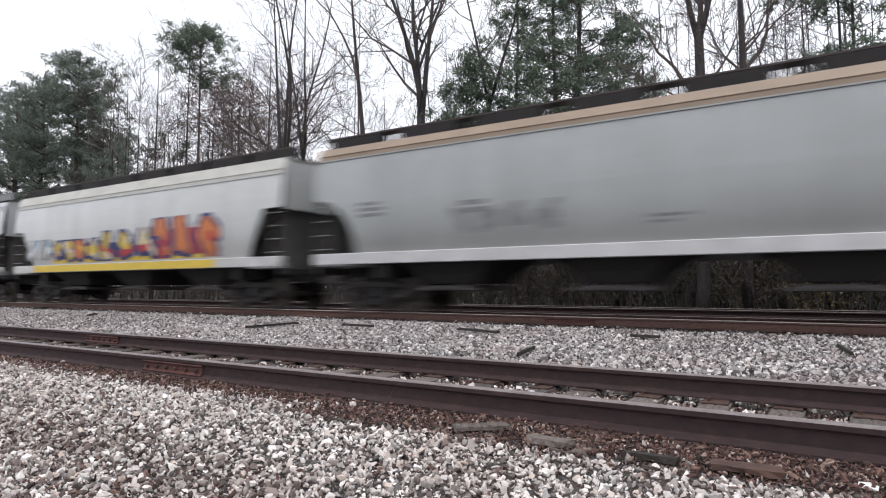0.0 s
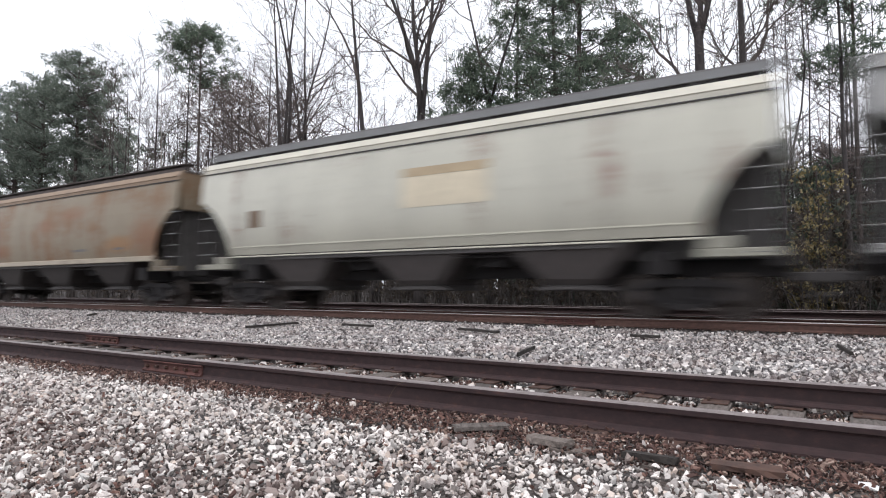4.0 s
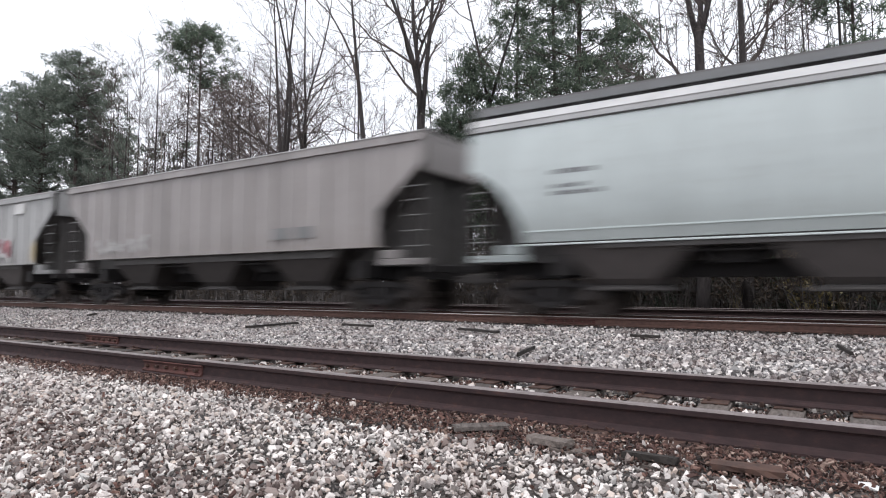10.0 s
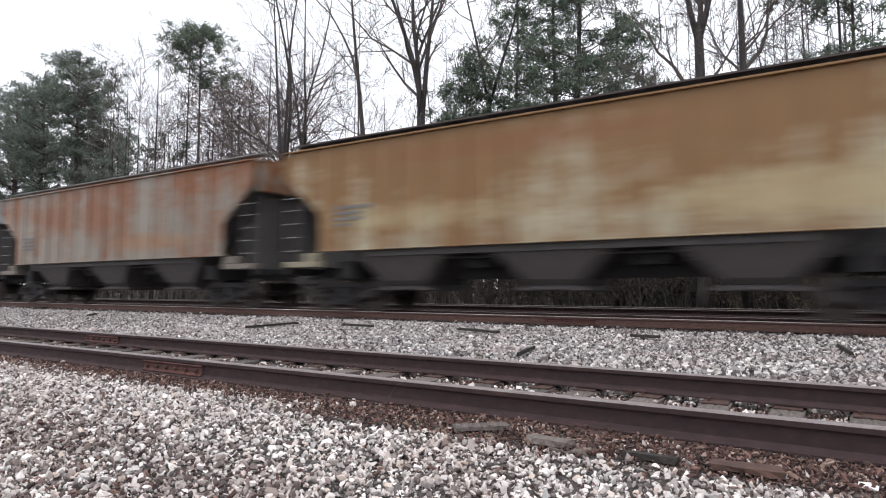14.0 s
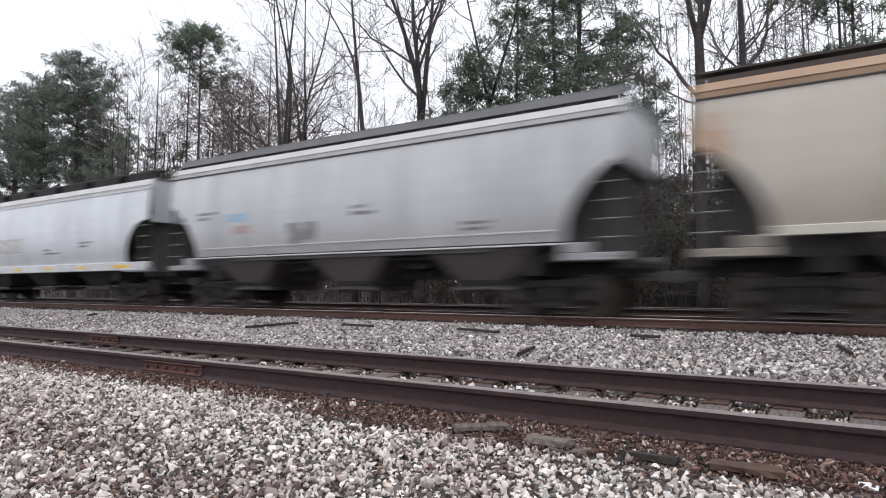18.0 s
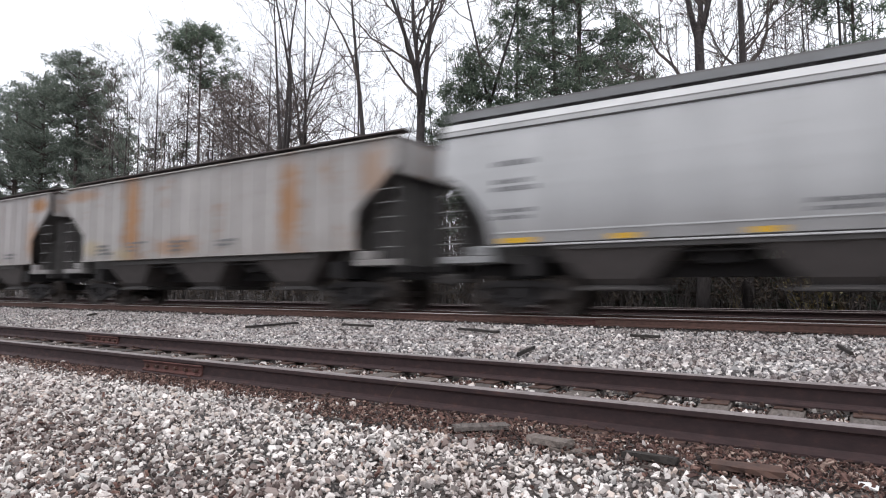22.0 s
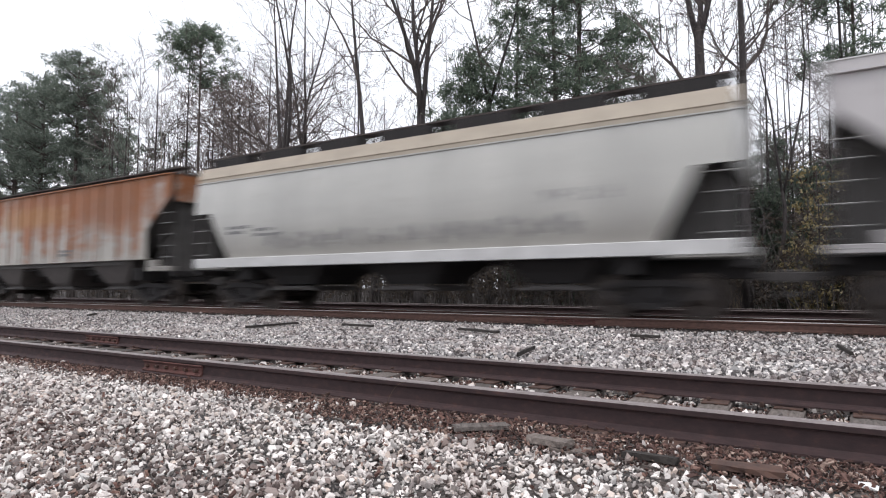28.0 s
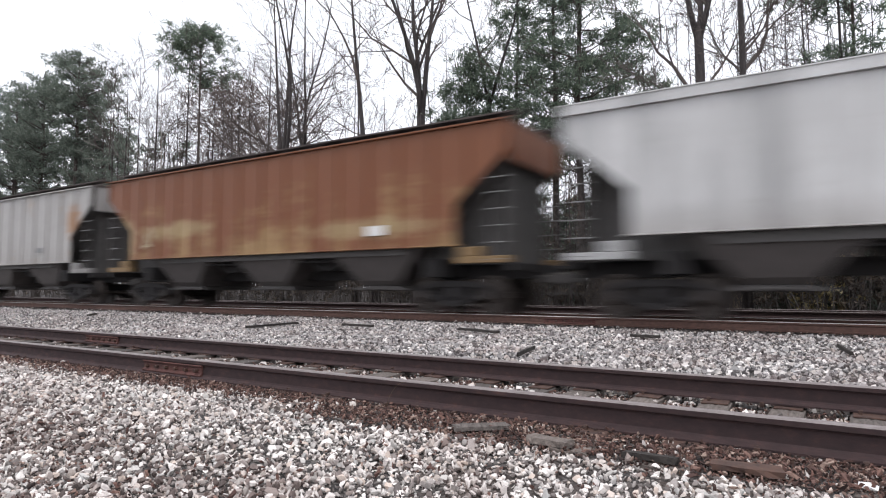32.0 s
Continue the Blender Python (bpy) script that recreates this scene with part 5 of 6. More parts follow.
    for k in range(n):
        s = Shape()
        a = -lh + 0.5 + (2 * lh - 1.0) * k / n
        b = a + (2 * lh - 1.0) / n - 0.12
        s.box(a, b, -0.42, 0.42, table[2][1] - 0.005, table[2][1] + 0.16, bevel=0.05)
        part("roof_hatch", s, HATCH, car)
    bays = spec.get("bays", 3)
    gap = 4.02 if bays == 3 else 3.1
    dim = (kind == "curve" and bool(spec.get("dark_roof"))) or spec.get("grimy", False)
    for k in range(bays):
        x = (k - (bays - 1) / 2) * gap
        # round bays get a near-black colour that paints in the belly's shade
        if kind == "flow":
            b = part("hopper_bay", shared("round_bay", round_bay_shape, GRIME_SHADE), None, car, "discharge hopper coloured black for the shade under the belly")
        else:
            b = part("hopper_bay", shared("dark_bay" if dim else "hopper_bay", bay_shape, BAY_DARK if dim else BAY), None, car, "grimy grey discharge hopper")
        b.location = (x, 0, 0)
        if bays != 3:
            b.scale = (0.74, 1, 1)
        o = part("outlet_gate", shared("outlet_gate", outlet_shape, IRON), None, b)
        # dark filler block added for the shade between two bays
        if k and kind != "flow":
            s = Shape()
            x -= gap / 2
            s.loft([[(x - a, -0.95, z), (x + a, -0.95, z), (x + a, 0.95, z), (x - a, 0.95, z)] for a, z in ((0.30, 1.12), (0.55, 1.30), (0.85, foot + 0.03))])
            part("shade_filler", s, GRIME_SHADE, car)
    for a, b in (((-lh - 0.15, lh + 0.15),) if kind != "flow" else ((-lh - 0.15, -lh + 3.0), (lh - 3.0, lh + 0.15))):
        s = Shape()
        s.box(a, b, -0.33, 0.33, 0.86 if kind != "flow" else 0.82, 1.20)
        part("centre_sill", s, GRIME_SHADE, car)
    for end in (-1, 1):
        s = Shape()
        x0, x1 = sorted((end * (lh - 0.14), end * (lh + 0.12)))
        s.box(x0, x1, -1.48, 1.48, 1.02, 1.20, bevel=0.015)
        part("end_frame", s, GRIME_SHADE, car)
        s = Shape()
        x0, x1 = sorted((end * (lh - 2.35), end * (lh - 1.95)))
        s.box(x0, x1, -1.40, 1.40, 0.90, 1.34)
        part("body_bolster", s, GRIME_SHADE, car)
        c = part("coupler", shared("coupler", coupler_shape, IRON), None, car)
        c.location = (end * (long / 2 - 0.10), 0, 0)
        c.rotation_euler = (0, 0, 0 if end > 0 else math.pi)
        truck = new("truck")
        truck.parent = car
        truck.location = (end * (lh - 1.75), 0, 0)
        for y in (-1.0, 1.0):
            f = part("side_frame", shared("side_frame", frame_shape, GRIME_SHADE), None, truck)
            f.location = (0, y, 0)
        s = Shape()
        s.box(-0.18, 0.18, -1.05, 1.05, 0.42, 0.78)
        part("bolster", s, GRIME_SHADE, truck)
        for dx in (-0.89, 0.89):
            wsob = part("wheelset", shared("wheelset", wheelset_shape, WHEEL), None, truck)
            wsob.location = (dx, 0, 0.457)
            WHEELSETS.append((wsob, dx, at + truck.location.x + dx))
    # brake rod and air tank under the floor
    s = Shape()
    s.tube([(-lh + 3, -1.25, 1.36), (lh - 3, -1.25, 1.36)], 0.03, 6)
    part("brake_pipe", s, GRIME_SHADE, car)
    # markings
    for k, (x, z, rows, size) in enumerate(spec.get("marks", ())):
        tagged(part("stencil_lettering", rows_of_bars(kind, x * lh, z, rows, size, seed=index * 9 + k), INK, car), "small dark unreadable stencilled marks", kind="stuff")
    for x, z, w, h in spec.get("placards", ()):
        s = Shape()
        plate(s, kind, x * lh, x * lh + w, z, z + h, 0, 0.010)
        part("placard", s, WHITE, car, "pale rectangular painted panel")
    for x, z, w, h, mat in spec.get("panels", ()):
        s = Shape()
        plate(s, kind, x * lh, x * lh + w, z, z + h, 0, 0.008)
        part("paint_patch", s, GRAF[mat], car)
    if spec.get("reflect"):
        for k in range(6):
            s = Shape()
            x = -lh + 1.5 + (2 * lh - 3.3) * k / 5
            w = 0.85 if k in (0, 5) else 0.5
            lift = 1.34 if kind == "flow" else 1.63
            plate(s, kind, x - (0.2 if k == 5 else 0), x + w, lift, lift + 0.11, 0, 0.008)
            part("reflector", s, YELLOW, car, "bright yellow reflective strip")
    for k, (x0, x1, z0, z1, colors, *fat) in enumerate(spec.get("tags", ())):
        tagged(part("graffiti", graffiti(kind, x0 * lh, x1 * lh, z0, z1, colors, index * 5 + k, fat=fat[0] if fat else 1.25), [GRAF[c] for c in colors], car), "sprayed graffiti lettering", kind="stuff")
    CARS.append((car, at))
    return car


COUPLINGS = (-46.9, -29.8, -12.48, 4.81, 22.26, 39.5, 57.11, 74.48, 91.85, 109.54, 125.59, 142.84, 160.4, 178.2, 194.4, 211.43, 228.75, 246.1, 263.16, 280.21, 297.27,
             314.5, 330.7, 347.99, 364.2, 381.26, 398.59, 415.88, 432.21, 448.32, 465.27, 482.21, 499.16, 516.18, 532.53, 550.23, 567.16, 584.45, 601.6)
GREY_W, WARM, CREAM, PALE_B, MINT = (0.56, 0.565, 0.57), (0.53, 0.50, 0.485), (0.56, 0.52, 0.44), (0.58, 0.62, 0.66), (0.60, 0.66, 0.645)
ORANGE_T, WHITE_T = (0.52, 0.34, 0.21), (0.57, 0.565, 0.56)
M_LEFT = ((-0.80, 3.35, 1, 0.13), (-0.80, 2.95, 2, 0.10))
M_RIGHT = ((0.55, 1.95, 2, 0.09),)
SPECS = [
    dict(kind="flow", paint=GREY_W, label="light grey smooth-sided covered hopper car"),
    dict(kind="flow", head=3.95, paint=(0.60, 0.605, 0.585), trim=(0.56, 0.55, 0.50), dark_roof=1, tags=((-0.88, -0.60, 1.75, 2.6, ("dim", "white", "pale_blue")), (-0.62, -0.18, 1.62, 2.55, ("navy", "yellow", "cream", "orange"), 1.3), (-0.20, 0.26, 1.62, 2.75, ("navy", "yellow", "cream", "red"), 1.3), (0.22, 0.68, 1.62, 3.0, ("navy", "orange", "red", "orange"), 1.3)),
         panels=((-0.78, 1.27, 11.4, 0.25, "yellow"), (-0.62, 1.60, 9.6, 0.15, "yellow"), (-0.58, 1.72, 5.2, 0.55, "navy"), (0.24, 1.72, 3.2, 0.85, "red")), label="grey hopper car with a bright yellow, orange and navy graffiti panel"),
    dict(kind="flow", paint=(0.375, 0.39, 0.38), sill=(0.56, 0.55, 0.55), trim=(0.33, 0.25, 0.18), dark_roof=1, marks=((-0.80, 2.75, 3, 0.10), (-0.42, 2.55, 2, 0.14), (0.12, 2.02, 2, 0.07)), tags=((-0.46, -0.1, 1.9, 2.6, ("grey", "grey")),), label="plain grey round-sided hopper car with a rusty roof rail", strip_label="rust-stained roof rail"),
    dict(kind="curve", paint=(0.60, 0.605, 0.61), trim=WHITE_T, reflect=1, marks=M_LEFT + M_RIGHT + ((-0.42, 1.95, 1, 0.11), (0.05, 2.1, 1, 0.13), (0.36, 2.25, 2, 0.12)), label="clean pale grey curved-side hopper car with yellow reflectors"),
    dict(kind="rib", paint=(0.46, 0.42, 0.415), streak=0.5, rust=0.10, dark_roof=1, marks=((-0.75, 2.3, 3, 0.10),), tags=((-0.5, -0.10, 1.8, 2.55, ("grey", "white", "white"), 0.8),), panels=((0.42, 2.0, 0.5, 0.34, "navy_grey"), (0.52, 2.0, 0.55, 0.34, "navy_grey")), label="streaked warm grey ribbed hopper car with a graffiti tag"),
    dict(kind="curve", roof="open", paint=(0.30, 0.247, 0.175), trim=(0.27, 0.19, 0.125), sill=(0.42, 0.36, 0.28), rust_color=(0.25, 0.13, 0.06), rust=0.36, dark_roof=1, placards=((-0.72, 2.35, 1.0, 0.75),), marks=((0.2, 2.0, 1, 0.1), (0.55, 2.0, 1, 0.1)), patches=((-0.51, 2.2, 0.1, 0.3, 'rust', 0.6), (-0.06, 3.1, 0.08, 0.35, 'rust', 0.55), (0.59, 2.2, 0.12, 0.3, 'orange', 0.6), (0.2, 3.5, 0.12, 0.3, 'rust', 0.5), (0.8, 2.4, 0.12, 0.8, 'rust', 0.6)), label="tan brown hopper car with rust spots and a white placard"),
    dict(kind="curve", paint=(0.58, 0.56, 0.46), trim=(0.60, 0.57, 0.48), rust=0.10, panels=((-0.02, 2.6, 2.4, 0.75, "cream"), (-0.02, 3.36, 2.4, 0.22, "pale_tan"), (-0.72, 2.4, 0.5, 0.5, "brown")), label="cream yellow hopper car with a faded panel"),
    dict(kind="rib", roof="fascia", paint=(0.52, 0.515, 0.50), streak=0.7, placards=((0.74, 3.75, 0.55, 0.42),), panels=((0.5, 1.9, 0.5, 0.28, "grey"),), label="light grey ribbed hopper car with vertical dirt streaks"),
    dict(kind="rib", roof="fascia", paint=(0.63, 0.59, 0.575), streak=0.12, marks=((-0.80, 3.1, 1, 0.13), (-0.80, 2.75, 2, 0.09), (0.6, 2.3, 2, 0.1)), tags=((-0.55, 0.5, 2.0, 2.6, ("dim", "dim"), 0.35),), label="pinkish white hopper car with faint outlined graffiti"),
    dict(kind="curve", paint=PALE_B, trim=(0.53, 0.56, 0.59), marks=((-0.78, 3.5, 1, 0.15), (-0.78, 3.15, 2, 0.13), (0.56, 2.1, 3, 0.09), (0.08, 2.2, 1, 0.07)), label="pale blue-grey curved-side hopper car"),
    dict(kind="curve", paint=(0.58, 0.53, 0.485), trim=(0.38, 0.30, 0.235), dark_roof=1, streak=0.7, marks=((-0.8, 2.9, 3, 0.1),), tags=((-0.58, -0.44, 2.1, 2.9, ("dim", "dim"), 0.7),), panels=((0.12, 2.15, 1.3, 0.45, "rose"),), patches=((0.55, 2.2, 0.25, 0.35, 'brown', 0.4),), label="beige hopper car with brown streaks and a rusty roof"),
    dict(kind="rib", roof="fascia", paint=(0.48, 0.475, 0.465), streak=0.35, placards=((0.62, 3.75, 0.85, 0.42),), marks=((-0.82, 2.6, 4, 0.1),), tags=((-0.62, -0.15, 1.65, 2.75, ("haze", "grey_blue", "haze_blue", "pale_blue"), 1.35), (-0.10, 0.60, 1.65, 2.75, ("haze", "maroon", "pink", "maroon"), 1.45)), patches=((0.84, 2.1, 0.05, 0.5, 'yellow', 0.9),), label="light grey ribbed hopper car with pale blue and red graffiti"),
    dict(kind="rib", roof="fascia", grimy=True, foot=1.70, paint=(0.44, 0.405, 0.39), streak=0.5, tags=((-0.75, -0.35, 1.85, 2.5, ("haze", "haze"), 0.8),), panels=((0.38, 2.0, 0.6, 0.32, "grey"), (0.49, 2.0, 0.6, 0.32, "grey")), label="dull pinkish grey ribbed hopper car"),
    dict(kind="curve", paint=MINT, trim=WHITE_T, marks=((-0.72, 3.05, 1, 0.12), (-0.72, 2.75, 2, 0.10), (0.5, 2.1, 1, 0.1)), label="pale mint white curved-side hopper car"),
    dict(kind="curve", paint=(0.60, 0.595, 0.59), trim=WHITE_T, reflect=1, marks=((-0.80, 3.4, 1, 0.15), (-0.80, 3.05, 2, 0.12), (0.0, 1.95, 1, 0.08), (0.35, 1.95, 1, 0.08)), label="white curved-side hopper car with yellow reflectors"),
    dict(kind="rib", roof="fascia", paint=(0.53, 0.53, 0.525), streak=0.3, placards=((0.72, 3.75, 0.6, 0.42),), marks=((-0.78, 2.7, 4, 0.09),), panels=((-0.52, 1.66, 0.4, 0.12, "grey"), (0.60, 1.95, 0.5, 0.30, "grey")), label="light grey ribbed hopper car with a white panel"),
    dict(kind="rib", paint=(0.34, 0.29, 0.235), streak=0.95, rust=0.45, high=0.03, rust_color=(0.27, 0.105, 0.04), marks=((-0.75, 2.6, 4, 0.1),), dirt=0.1, patches=((-0.52, 3.5, 0.2, 0.5, 'rust', 0.6), (-0.08, 3.3, 0.1, 0.9, 'rust', 0.85), (-0.95, 2.9, 0.06, 0.8, 'orange', 0.8), (0.35, 2.2, 0.4, 0.3, 'orange', 0.5)), label="rust-streaked orange and grey ribbed hopper car"),
    dict(kind="rib", paint=(0.50, 0.44, 0.30), streak=0.6, rust=0.74, high=0.05, rust_color=(0.27, 0.142, 0.052), marks=((-0.75, 2.7, 4, 0.1),), dirt=0.15, dark_roof=1, patches=((0.65, 2.3, 0.35, 0.5, 'yellow', 0.7), (-0.4, 2.4, 0.4, 0.35, 'yellow', 0.5), (-0.1, 3.9, 0.5, 0.3, 'rust', 0.5)), label="heavily rusted orange ribbed hopper car"),
    dict(kind="curve", paint=(0.26, 0.22, 0.165), trim=(0.37, 0.27, 0.18), rust=0.18, dark_roof=1, panels=((-0.72, 2.3, 1.5, 0.62, "cream_pale"),), label="dark olive tan hopper car with a white placard"),
    dict(kind="flow", paint=(0.52, 0.485, 0.445), trim=(0.50, 0.45, 0.40), dark_roof=1, tags=((-0.86, -0.2, 1.62, 2.45, ("grey", "pale_tan", "dim", "brown"), 0.9), (-0.15, 0.78, 1.62, 2.45, ("brown", "grey", "cream", "dim"), 0.9)), label="beige grey round-sided hopper car with dark graffiti"),
    dict(kind="flow", paint=(0.74, 0.77, 0.80), trim=WHITE_T, sill=(0.62, 0.63, 0.64), dark_roof=1, reflect=1, streak=0.45, marks=((-0.8, 3.0, 2, 0.11), (0.1, 2.1, 2, 0.09), (0.45, 2.3, 2, 0.09)), tags=((-0.48, -0.12, 2.1, 2.75, ("haze", "white", "white"), 0.9),), label="bluish white hopper car with yellow reflectors and a tag"),
    dict(kind="curve", paint=(0.60, 0.605, 0.61), trim=(0.55, 0.55, 0.55), streak=0.4, marks=((-0.8, 2.9, 2, 0.11), (0.05, 2.7, 2, 0.12), (0.5, 2.1, 2, 0.09)), panels=((-0.62, 2.62, 1.0, 0.24, "pale_blue"), (-0.58, 2.25, 0.8, 0.24, "rose")), tags=((-0.28, -0.12, 1.8, 2.5, ("grey", "grey")),), label="light grey hopper car with a small blue and red emblem"),
    dict(kind="curve", roof="open", paint=(0.53, 0.475, 0.40), trim=(0.36, 0.235, 0.145), sill=(0.58, 0.54, 0.47), rust=0.06, rust_color=(0.40, 0.22, 0.08), dark_roof=1, panels=((-0.18, 2.6, 1.6, 0.85, "cream_pale"),), marks=((0.38, 1.95, 1, 0.12), (-0.18, 2.25, 1, 0.08)), patches=((0.3, 3.0, 0.16, 0.13, 'orange', 0.9), (0.73, 3.05, 0.09, 0.16, 'orange', 1.0), (-0.96, 3.0, 0.05, 1.2, 'orange', 0.8), (0.05, 3.6, 0.6, 0.18, 'yellow', 0.4)), label="cream hopper car with rust patches and an orange roof rail"),
    dict(kind="curve", paint=(0.47, 0.52, 0.575), trim=(0.53, 0.54, 0.57), marks=((-0.75, 3.5, 1, 0.16), (-0.75, 3.1, 2, 0.14), (0.3, 2.2, 1, 0.08), (0.58, 2.05, 3, 0.09)), label="pale blue-grey curved-side hopper car"),
    dict(kind="rib", paint=(0.46, 0.425, 0.41), streak=0.45, rust=0.10, rust_color=(0.36, 0.19, 0.10), marks=((-0.78, 2.75, 3, 0.11), (-0.78, 2.2, 2, 0.09), (0.55, 2.0, 2, 0.09)), dark_roof=1, patches=((-0.06, 3.5, 0.07, 0.6, 'orange', 0.8), (0.9, 4.0, 0.1, 0.35, 'orange', 1.0), (0.83, 2.6, 0.06, 1.0, 'orange', 0.6), (-0.97, 3.2, 0.05, 0.8, 'orange', 0.5), (-0.3, 3.9, 0.2, 0.25, 'orange', 0.35)), label="pinkish grey ribbed hopper car with faint rust stains"),
    dict(kind="rib", paint=(0.47, 0.44, 0.42), streak=0.5, rust=0.12, rust_color=(0.36, 0.17, 0.06), marks=((-0.7, 2.1, 3, 0.09), (-0.45, 2.15, 3, 0.08), (-0.15, 2.1, 3, 0.09), (0.15, 2.05, 2, 0.08)), dark_roof=1, patches=((-0.86, 4.1, 0.18, 0.25, 'orange', 0.6), (-0.43, 3.0, 0.065, 2.2, 'orange', 0.95), (-0.12, 2.0, 0.16, 0.35, 'orange', 0.7), (0.53, 2.9, 0.06, 1.6, 'orange', 0.85), (-0.75, 2.1, 0.1, 0.3, 'yellow', 0.6), (0.9, 3.6, 0.06, 0.8, 'orange', 0.5), (-0.5, 1.8, 0.08, 0.3, 'yellow', 0.6)), label="grey ribbed hopper car with orange rust streaks"),
    dict(kind="curve", paint=(0.49, 0.487, 0.487), trim=WHITE_T, reflect=1, marks=((-0.82, 3.35, 1, 0.15), (-0.82, 2.95, 2, 0.12), (-0.82, 2.3, 2, 0.1), (-0.05, 2.1, 2, 0.09), (0.35, 2.15, 2, 0.08)), label="pale grey curved-side hopper car with yellow reflectors"),
    dict(kind="rib", grimy=True, paint=(0.05, 0.125, 0.14), stain=(0.165, 0.15, 0.142), streak=0.9, rust=0.22, rust_color=(0.18, 0.11, 0.085), marks=((0.72, 2.6, 2, 0.1),), panels=((0.28, 2.1, 0.8, 1.5, "dim"), (-0.92, 1.68, 0.5, 0.12, "yellow"), (-0.30, 1.66, 0.7, 0.12, "yellow"), (0.1, 1.66, 0.7, 0.12, "yellow")), tags=((-0.80, -0.58, 1.9, 2.6, ("white", "white"), 0.45),), patches=((-0.9, 3.4, 0.06, 2.0, 'light_teal', 0.9), (-0.4, 3.7, 0.4, 0.5, 'pale', 0.85), (-0.42, 2.6, 0.035, 2.2, 'brown', 0.9), (-0.32, 2.4, 0.04, 0.9, 'light_teal', 0.7), (-0.15, 2.5, 0.12, 0.8, 'dark', 0.55), (0.02, 2.9, 0.09, 2.4, 'brown', 0.85), (0.2, 2.8, 0.03, 2.2, 'dark', 0.6), (-0.65, 2.0, 0.15, 0.4, 'light_teal', 0.6)), label="weathered teal and grey-brown patched ribbed hopper car"),
    dict(kind="curve", paint=(0.66, 0.70, 0.725), trim=(0.56, 0.58, 0.60), marks=((-0.75, 3.5, 1, 0.16), (-0.75, 3.1, 2, 0.14), (0.55, 2.05, 2, 0.09)), label="bright white curved-side hopper car"),
    dict(kind="curve", roof="open", paint=(0.36, 0.235, 0.105), trim=(0.31, 0.18, 0.085), rust=0.12, rust_color=(0.32, 0.14, 0.05), dark_roof=1, sill=(0.56, 0.45, 0.30), panels=((-0.76, 2.4, 0.9, 0.62, "haze"), (-0.13, 2.75, 2.7, 0.66, "pale_tan"), (-0.13, 3.42, 2.3, 0.09, "orange"),), patches=((-0.79, 3.5, 0.09, 0.3, 'rust', 0.7), (-0.58, 3.6, 0.07, 0.28, 'rust', 0.85), (-0.38, 3.75, 0.1, 0.28, 'rust', 0.85), (-0.5, 2.1, 0.3, 0.4, 'rust', 0.75), (-0.02, 3.5, 0.2, 0.14, 'orange', 0.9), (0.0, 2.2, 0.14, 0.3, 'rust', 0.6), (0.45, 3.6, 0.25, 0.3, 'rust', 0.75), (0.7, 2.0, 0.2, 0.3, 'rust', 0.75), (-0.2, 2.6, 0.1, 0.5, 'yellow', 0.5)), label="tan orange hopper car with rust and a pale placard"),
    dict(kind="flow", head=3.95, paint=(0.56, 0.55, 0.54), trim=(0.60, 0.57, 0.54), dark_roof=1, tags=((-0.78, -0.68, 2.0, 2.6, ("yellow", "yellow")), (-0.5, 0.0, 1.62, 2.75, ("brown", "yellow", "cream", "pale_tan"), 1.7), (-0.02, 0.5, 1.62, 2.6, ("brown", "orange", "pale_tan", "yellow"), 1.6)), panels=((-0.50, 1.27, 8.0, 0.25, "pale_tan"), (-0.50, 1.60, 8.0, 0.13, "yellow")), label="white hopper car with yellow and brown graffiti"),
    dict(kind="rib", paint=(0.48, 0.45, 0.41), dark_roof=1, streak=0.95, rust=0.58, high=0.09, rust_color=(0.32, 0.115, 0.04), marks=((0.1, 2.0, 2, 0.1),), dirt=0.12, patches=((0.55, 3.4, 0.3, 0.8, 'rust', 0.9), (-0.2, 3.5, 0.4, 0.5, 'orange', 0.8)), label="rusty orange ribbed hopper car with pale lower panels"),
    dict(kind="flow", head=3.95, paint=(0.49, 0.475, 0.435), trim=(0.42, 0.36, 0.285), dark_roof=1, marks=((-0.8, 2.4, 2, 0.1), (-0.65, 2.3, 2, 0.1)), tags=((-0.6, 0.62, 1.7, 2.25, ("dim", "dim", "grey"), 0.75), (0.5, 0.72, 2.4, 2.8, ("dim", "dim"), 0.4)), label="cream grey round-sided hopper car with faint dark scribbles"),
    dict(kind="rib", roof="fascia", paint=(0.64, 0.605, 0.60), streak=0.35, stain=None, marks=((-0.72, 3.05, 1, 0.14), (-0.72, 2.75, 2, 0.11), (0.68, 2.0, 1, 0.1)), label="pinkish white ribbed hopper car"),
    dict(kind="rib", paint=(0.45, 0.385, 0.31), streak=0.9, rust=0.36, high=0.03, rust_color=(0.36, 0.18, 0.075), dark_roof=1, patches=((-0.62, 3.6, 0.14, 0.55, 'orange', 0.75), (-0.28, 3.5, 0.1, 0.7, 'orange', 0.6), (0.72, 3.75, 0.14, 0.4, 'orange', 0.8), (0.35, 1.75, 0.5, 0.16, 'orange', 0.5), (0.86, 2.4, 0.05, 0.8, 'yellow', 0.6), (-0.75, 2.7, 0.05, 0.35, 'brown', 0.6)), label="beige ribbed hopper car with orange rust streaks"),
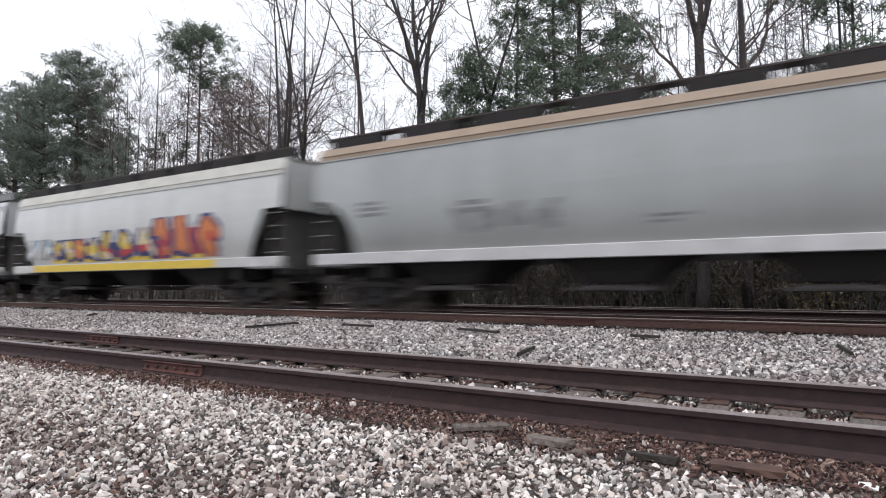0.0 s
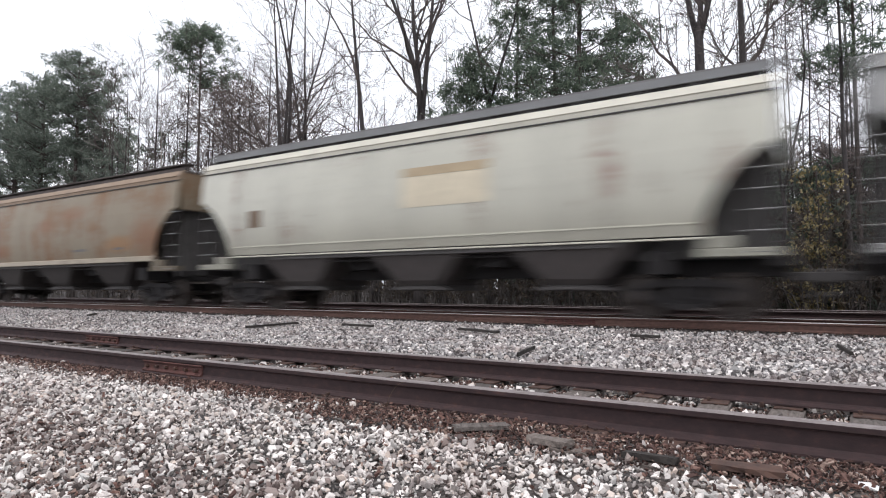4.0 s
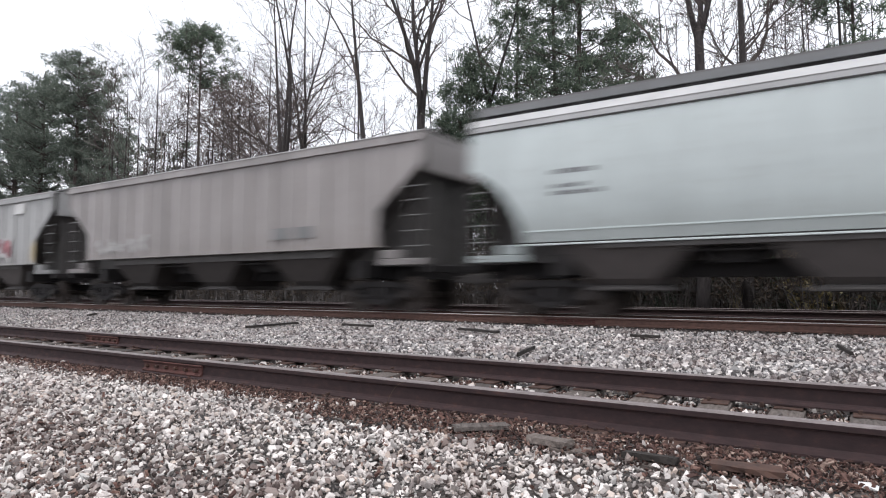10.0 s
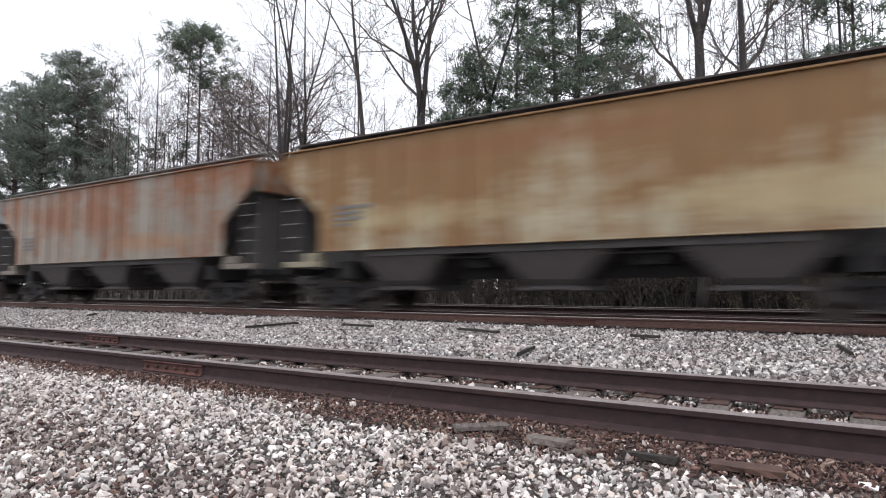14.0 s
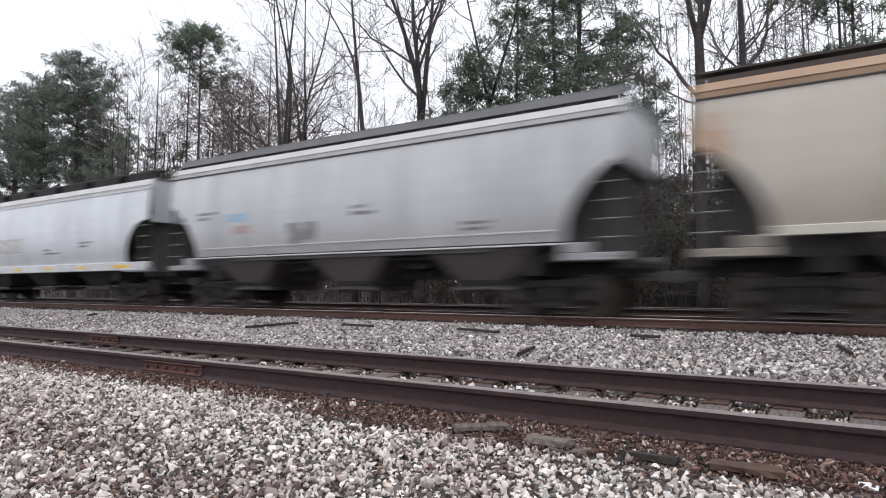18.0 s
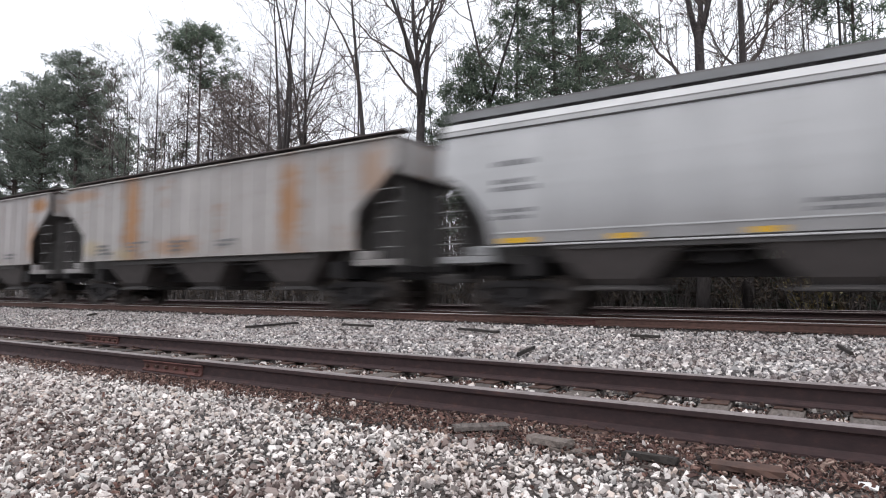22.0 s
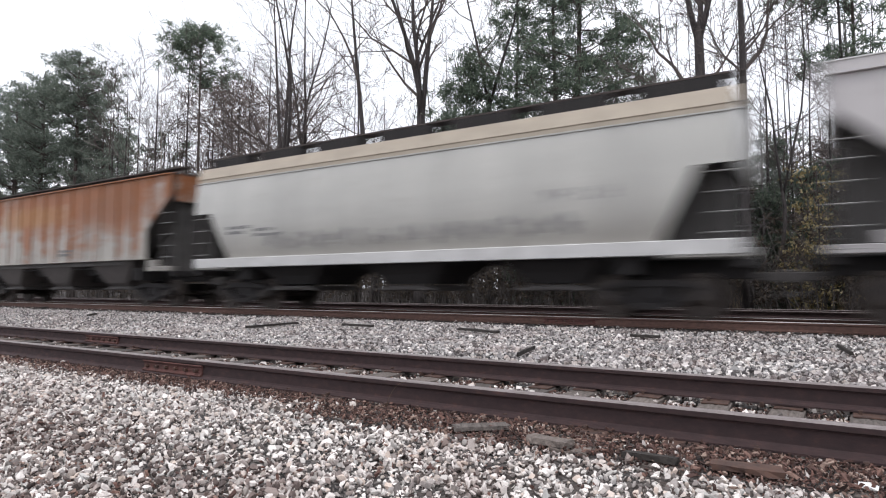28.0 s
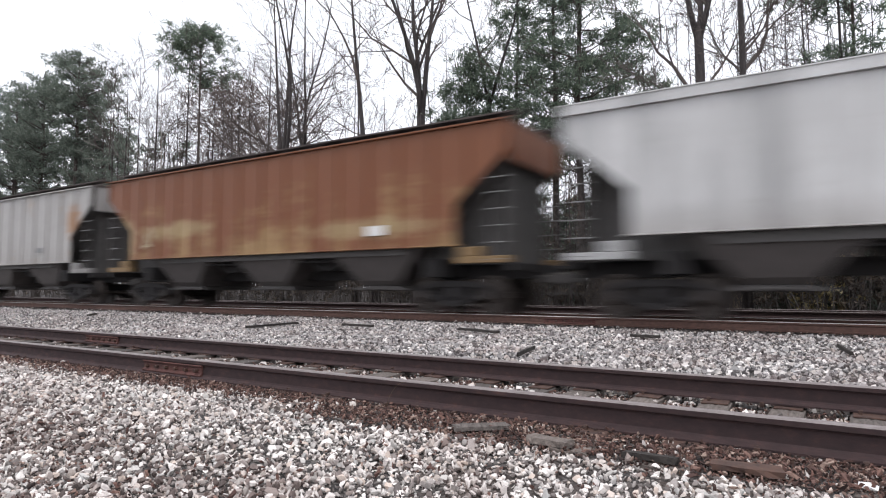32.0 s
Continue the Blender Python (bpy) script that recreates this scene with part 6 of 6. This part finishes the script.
    dict(kind="rib", paint=(0.46, 0.438, 0.418), streak=0.45, rust=0.05, rust_color=(0.45, 0.25, 0.09), panels=((-0.78, 2.4, 0.9, 0.45, "grey"), (0.5, 2.05, 0.5, 0.2, "grey")), dark_roof=1, patches=((-0.40, 3.3, 0.13, 0.5, 'yellow', 0.7), (-0.95, 3.9, 0.06, 0.6, 'orange', 0.75), (-0.84, 2.3, 0.06, 0.8, 'orange', 0.7), (-0.21, 3.15, 0.045, 0.35, 'orange', 0.8), (0.85, 3.2, 0.07, 0.7, 'orange', 0.8), (0.9, 2.0, 0.08, 0.4, 'orange', 0.6)), label="light grey ribbed hopper car with small orange rust stains"),
    dict(kind="rib", paint=(0.40, 0.25, 0.11), streak=0.7, rust=0.89, high=0.07, rust_color=(0.22, 0.076, 0.030), tags=((-0.75, -0.6, 1.9, 2.7, ("pale_tan", "pale_tan"), 0.5),), placards=((0.5, 1.95, 0.6, 0.25),), dirt=0.05, dark_roof=1, patches=((0.5, 2.15, 0.3, 0.28, 'yellow', 0.55), (-0.5, 2.5, 0.25, 0.3, 'yellow', 0.65), (-0.85, 2.4, 0.08, 0.8, 'yellow', 0.6)), label="deep red-brown rusted ribbed hopper car, yellowed below"),
    dict(kind="rib", roof="fascia", foot=1.70, paint=(0.70, 0.69, 0.68), dirt=0.7, streak=0.9, marks=((0.1, 2.7, 1, 0.12), (0.5, 2.75, 1, 0.12)), label="clean white ribbed hopper car"),
]
for k, spec in enumerate(SPECS):
    hopper_car(COUPLINGS[k], COUPLINGS[k + 1], spec, k)


def run(t):
    """How far the train has gone at t seconds."""
    return 18.648 * t - 0.2180 * t * t / 32


def motions():
    times = [0.0, 4.0, 8.0, 12.0, 16.0, 20.0, 24.0, 28.0, 32.0]
    for car, at in CARS:
        walk(car, [(t, pose(at - run(t), FAR_MID, FAR_TOP)) for t in times])
    for ob, dx, at in WHEELSETS:
        rows, last = [], None
        for k in range(int(32 * FPS) + 1):
            t = k / FPS
            here = at - run(t)
            if k in (0, 32 * FPS) or -48 < here < 16:
                rows.append((t, pose(dx, 0, 0.457, 0, -math.degrees(min(max(run(t), at - 16), at + 48) / 0.457) % 360, 0)))
        walk(ob, rows)


motions()
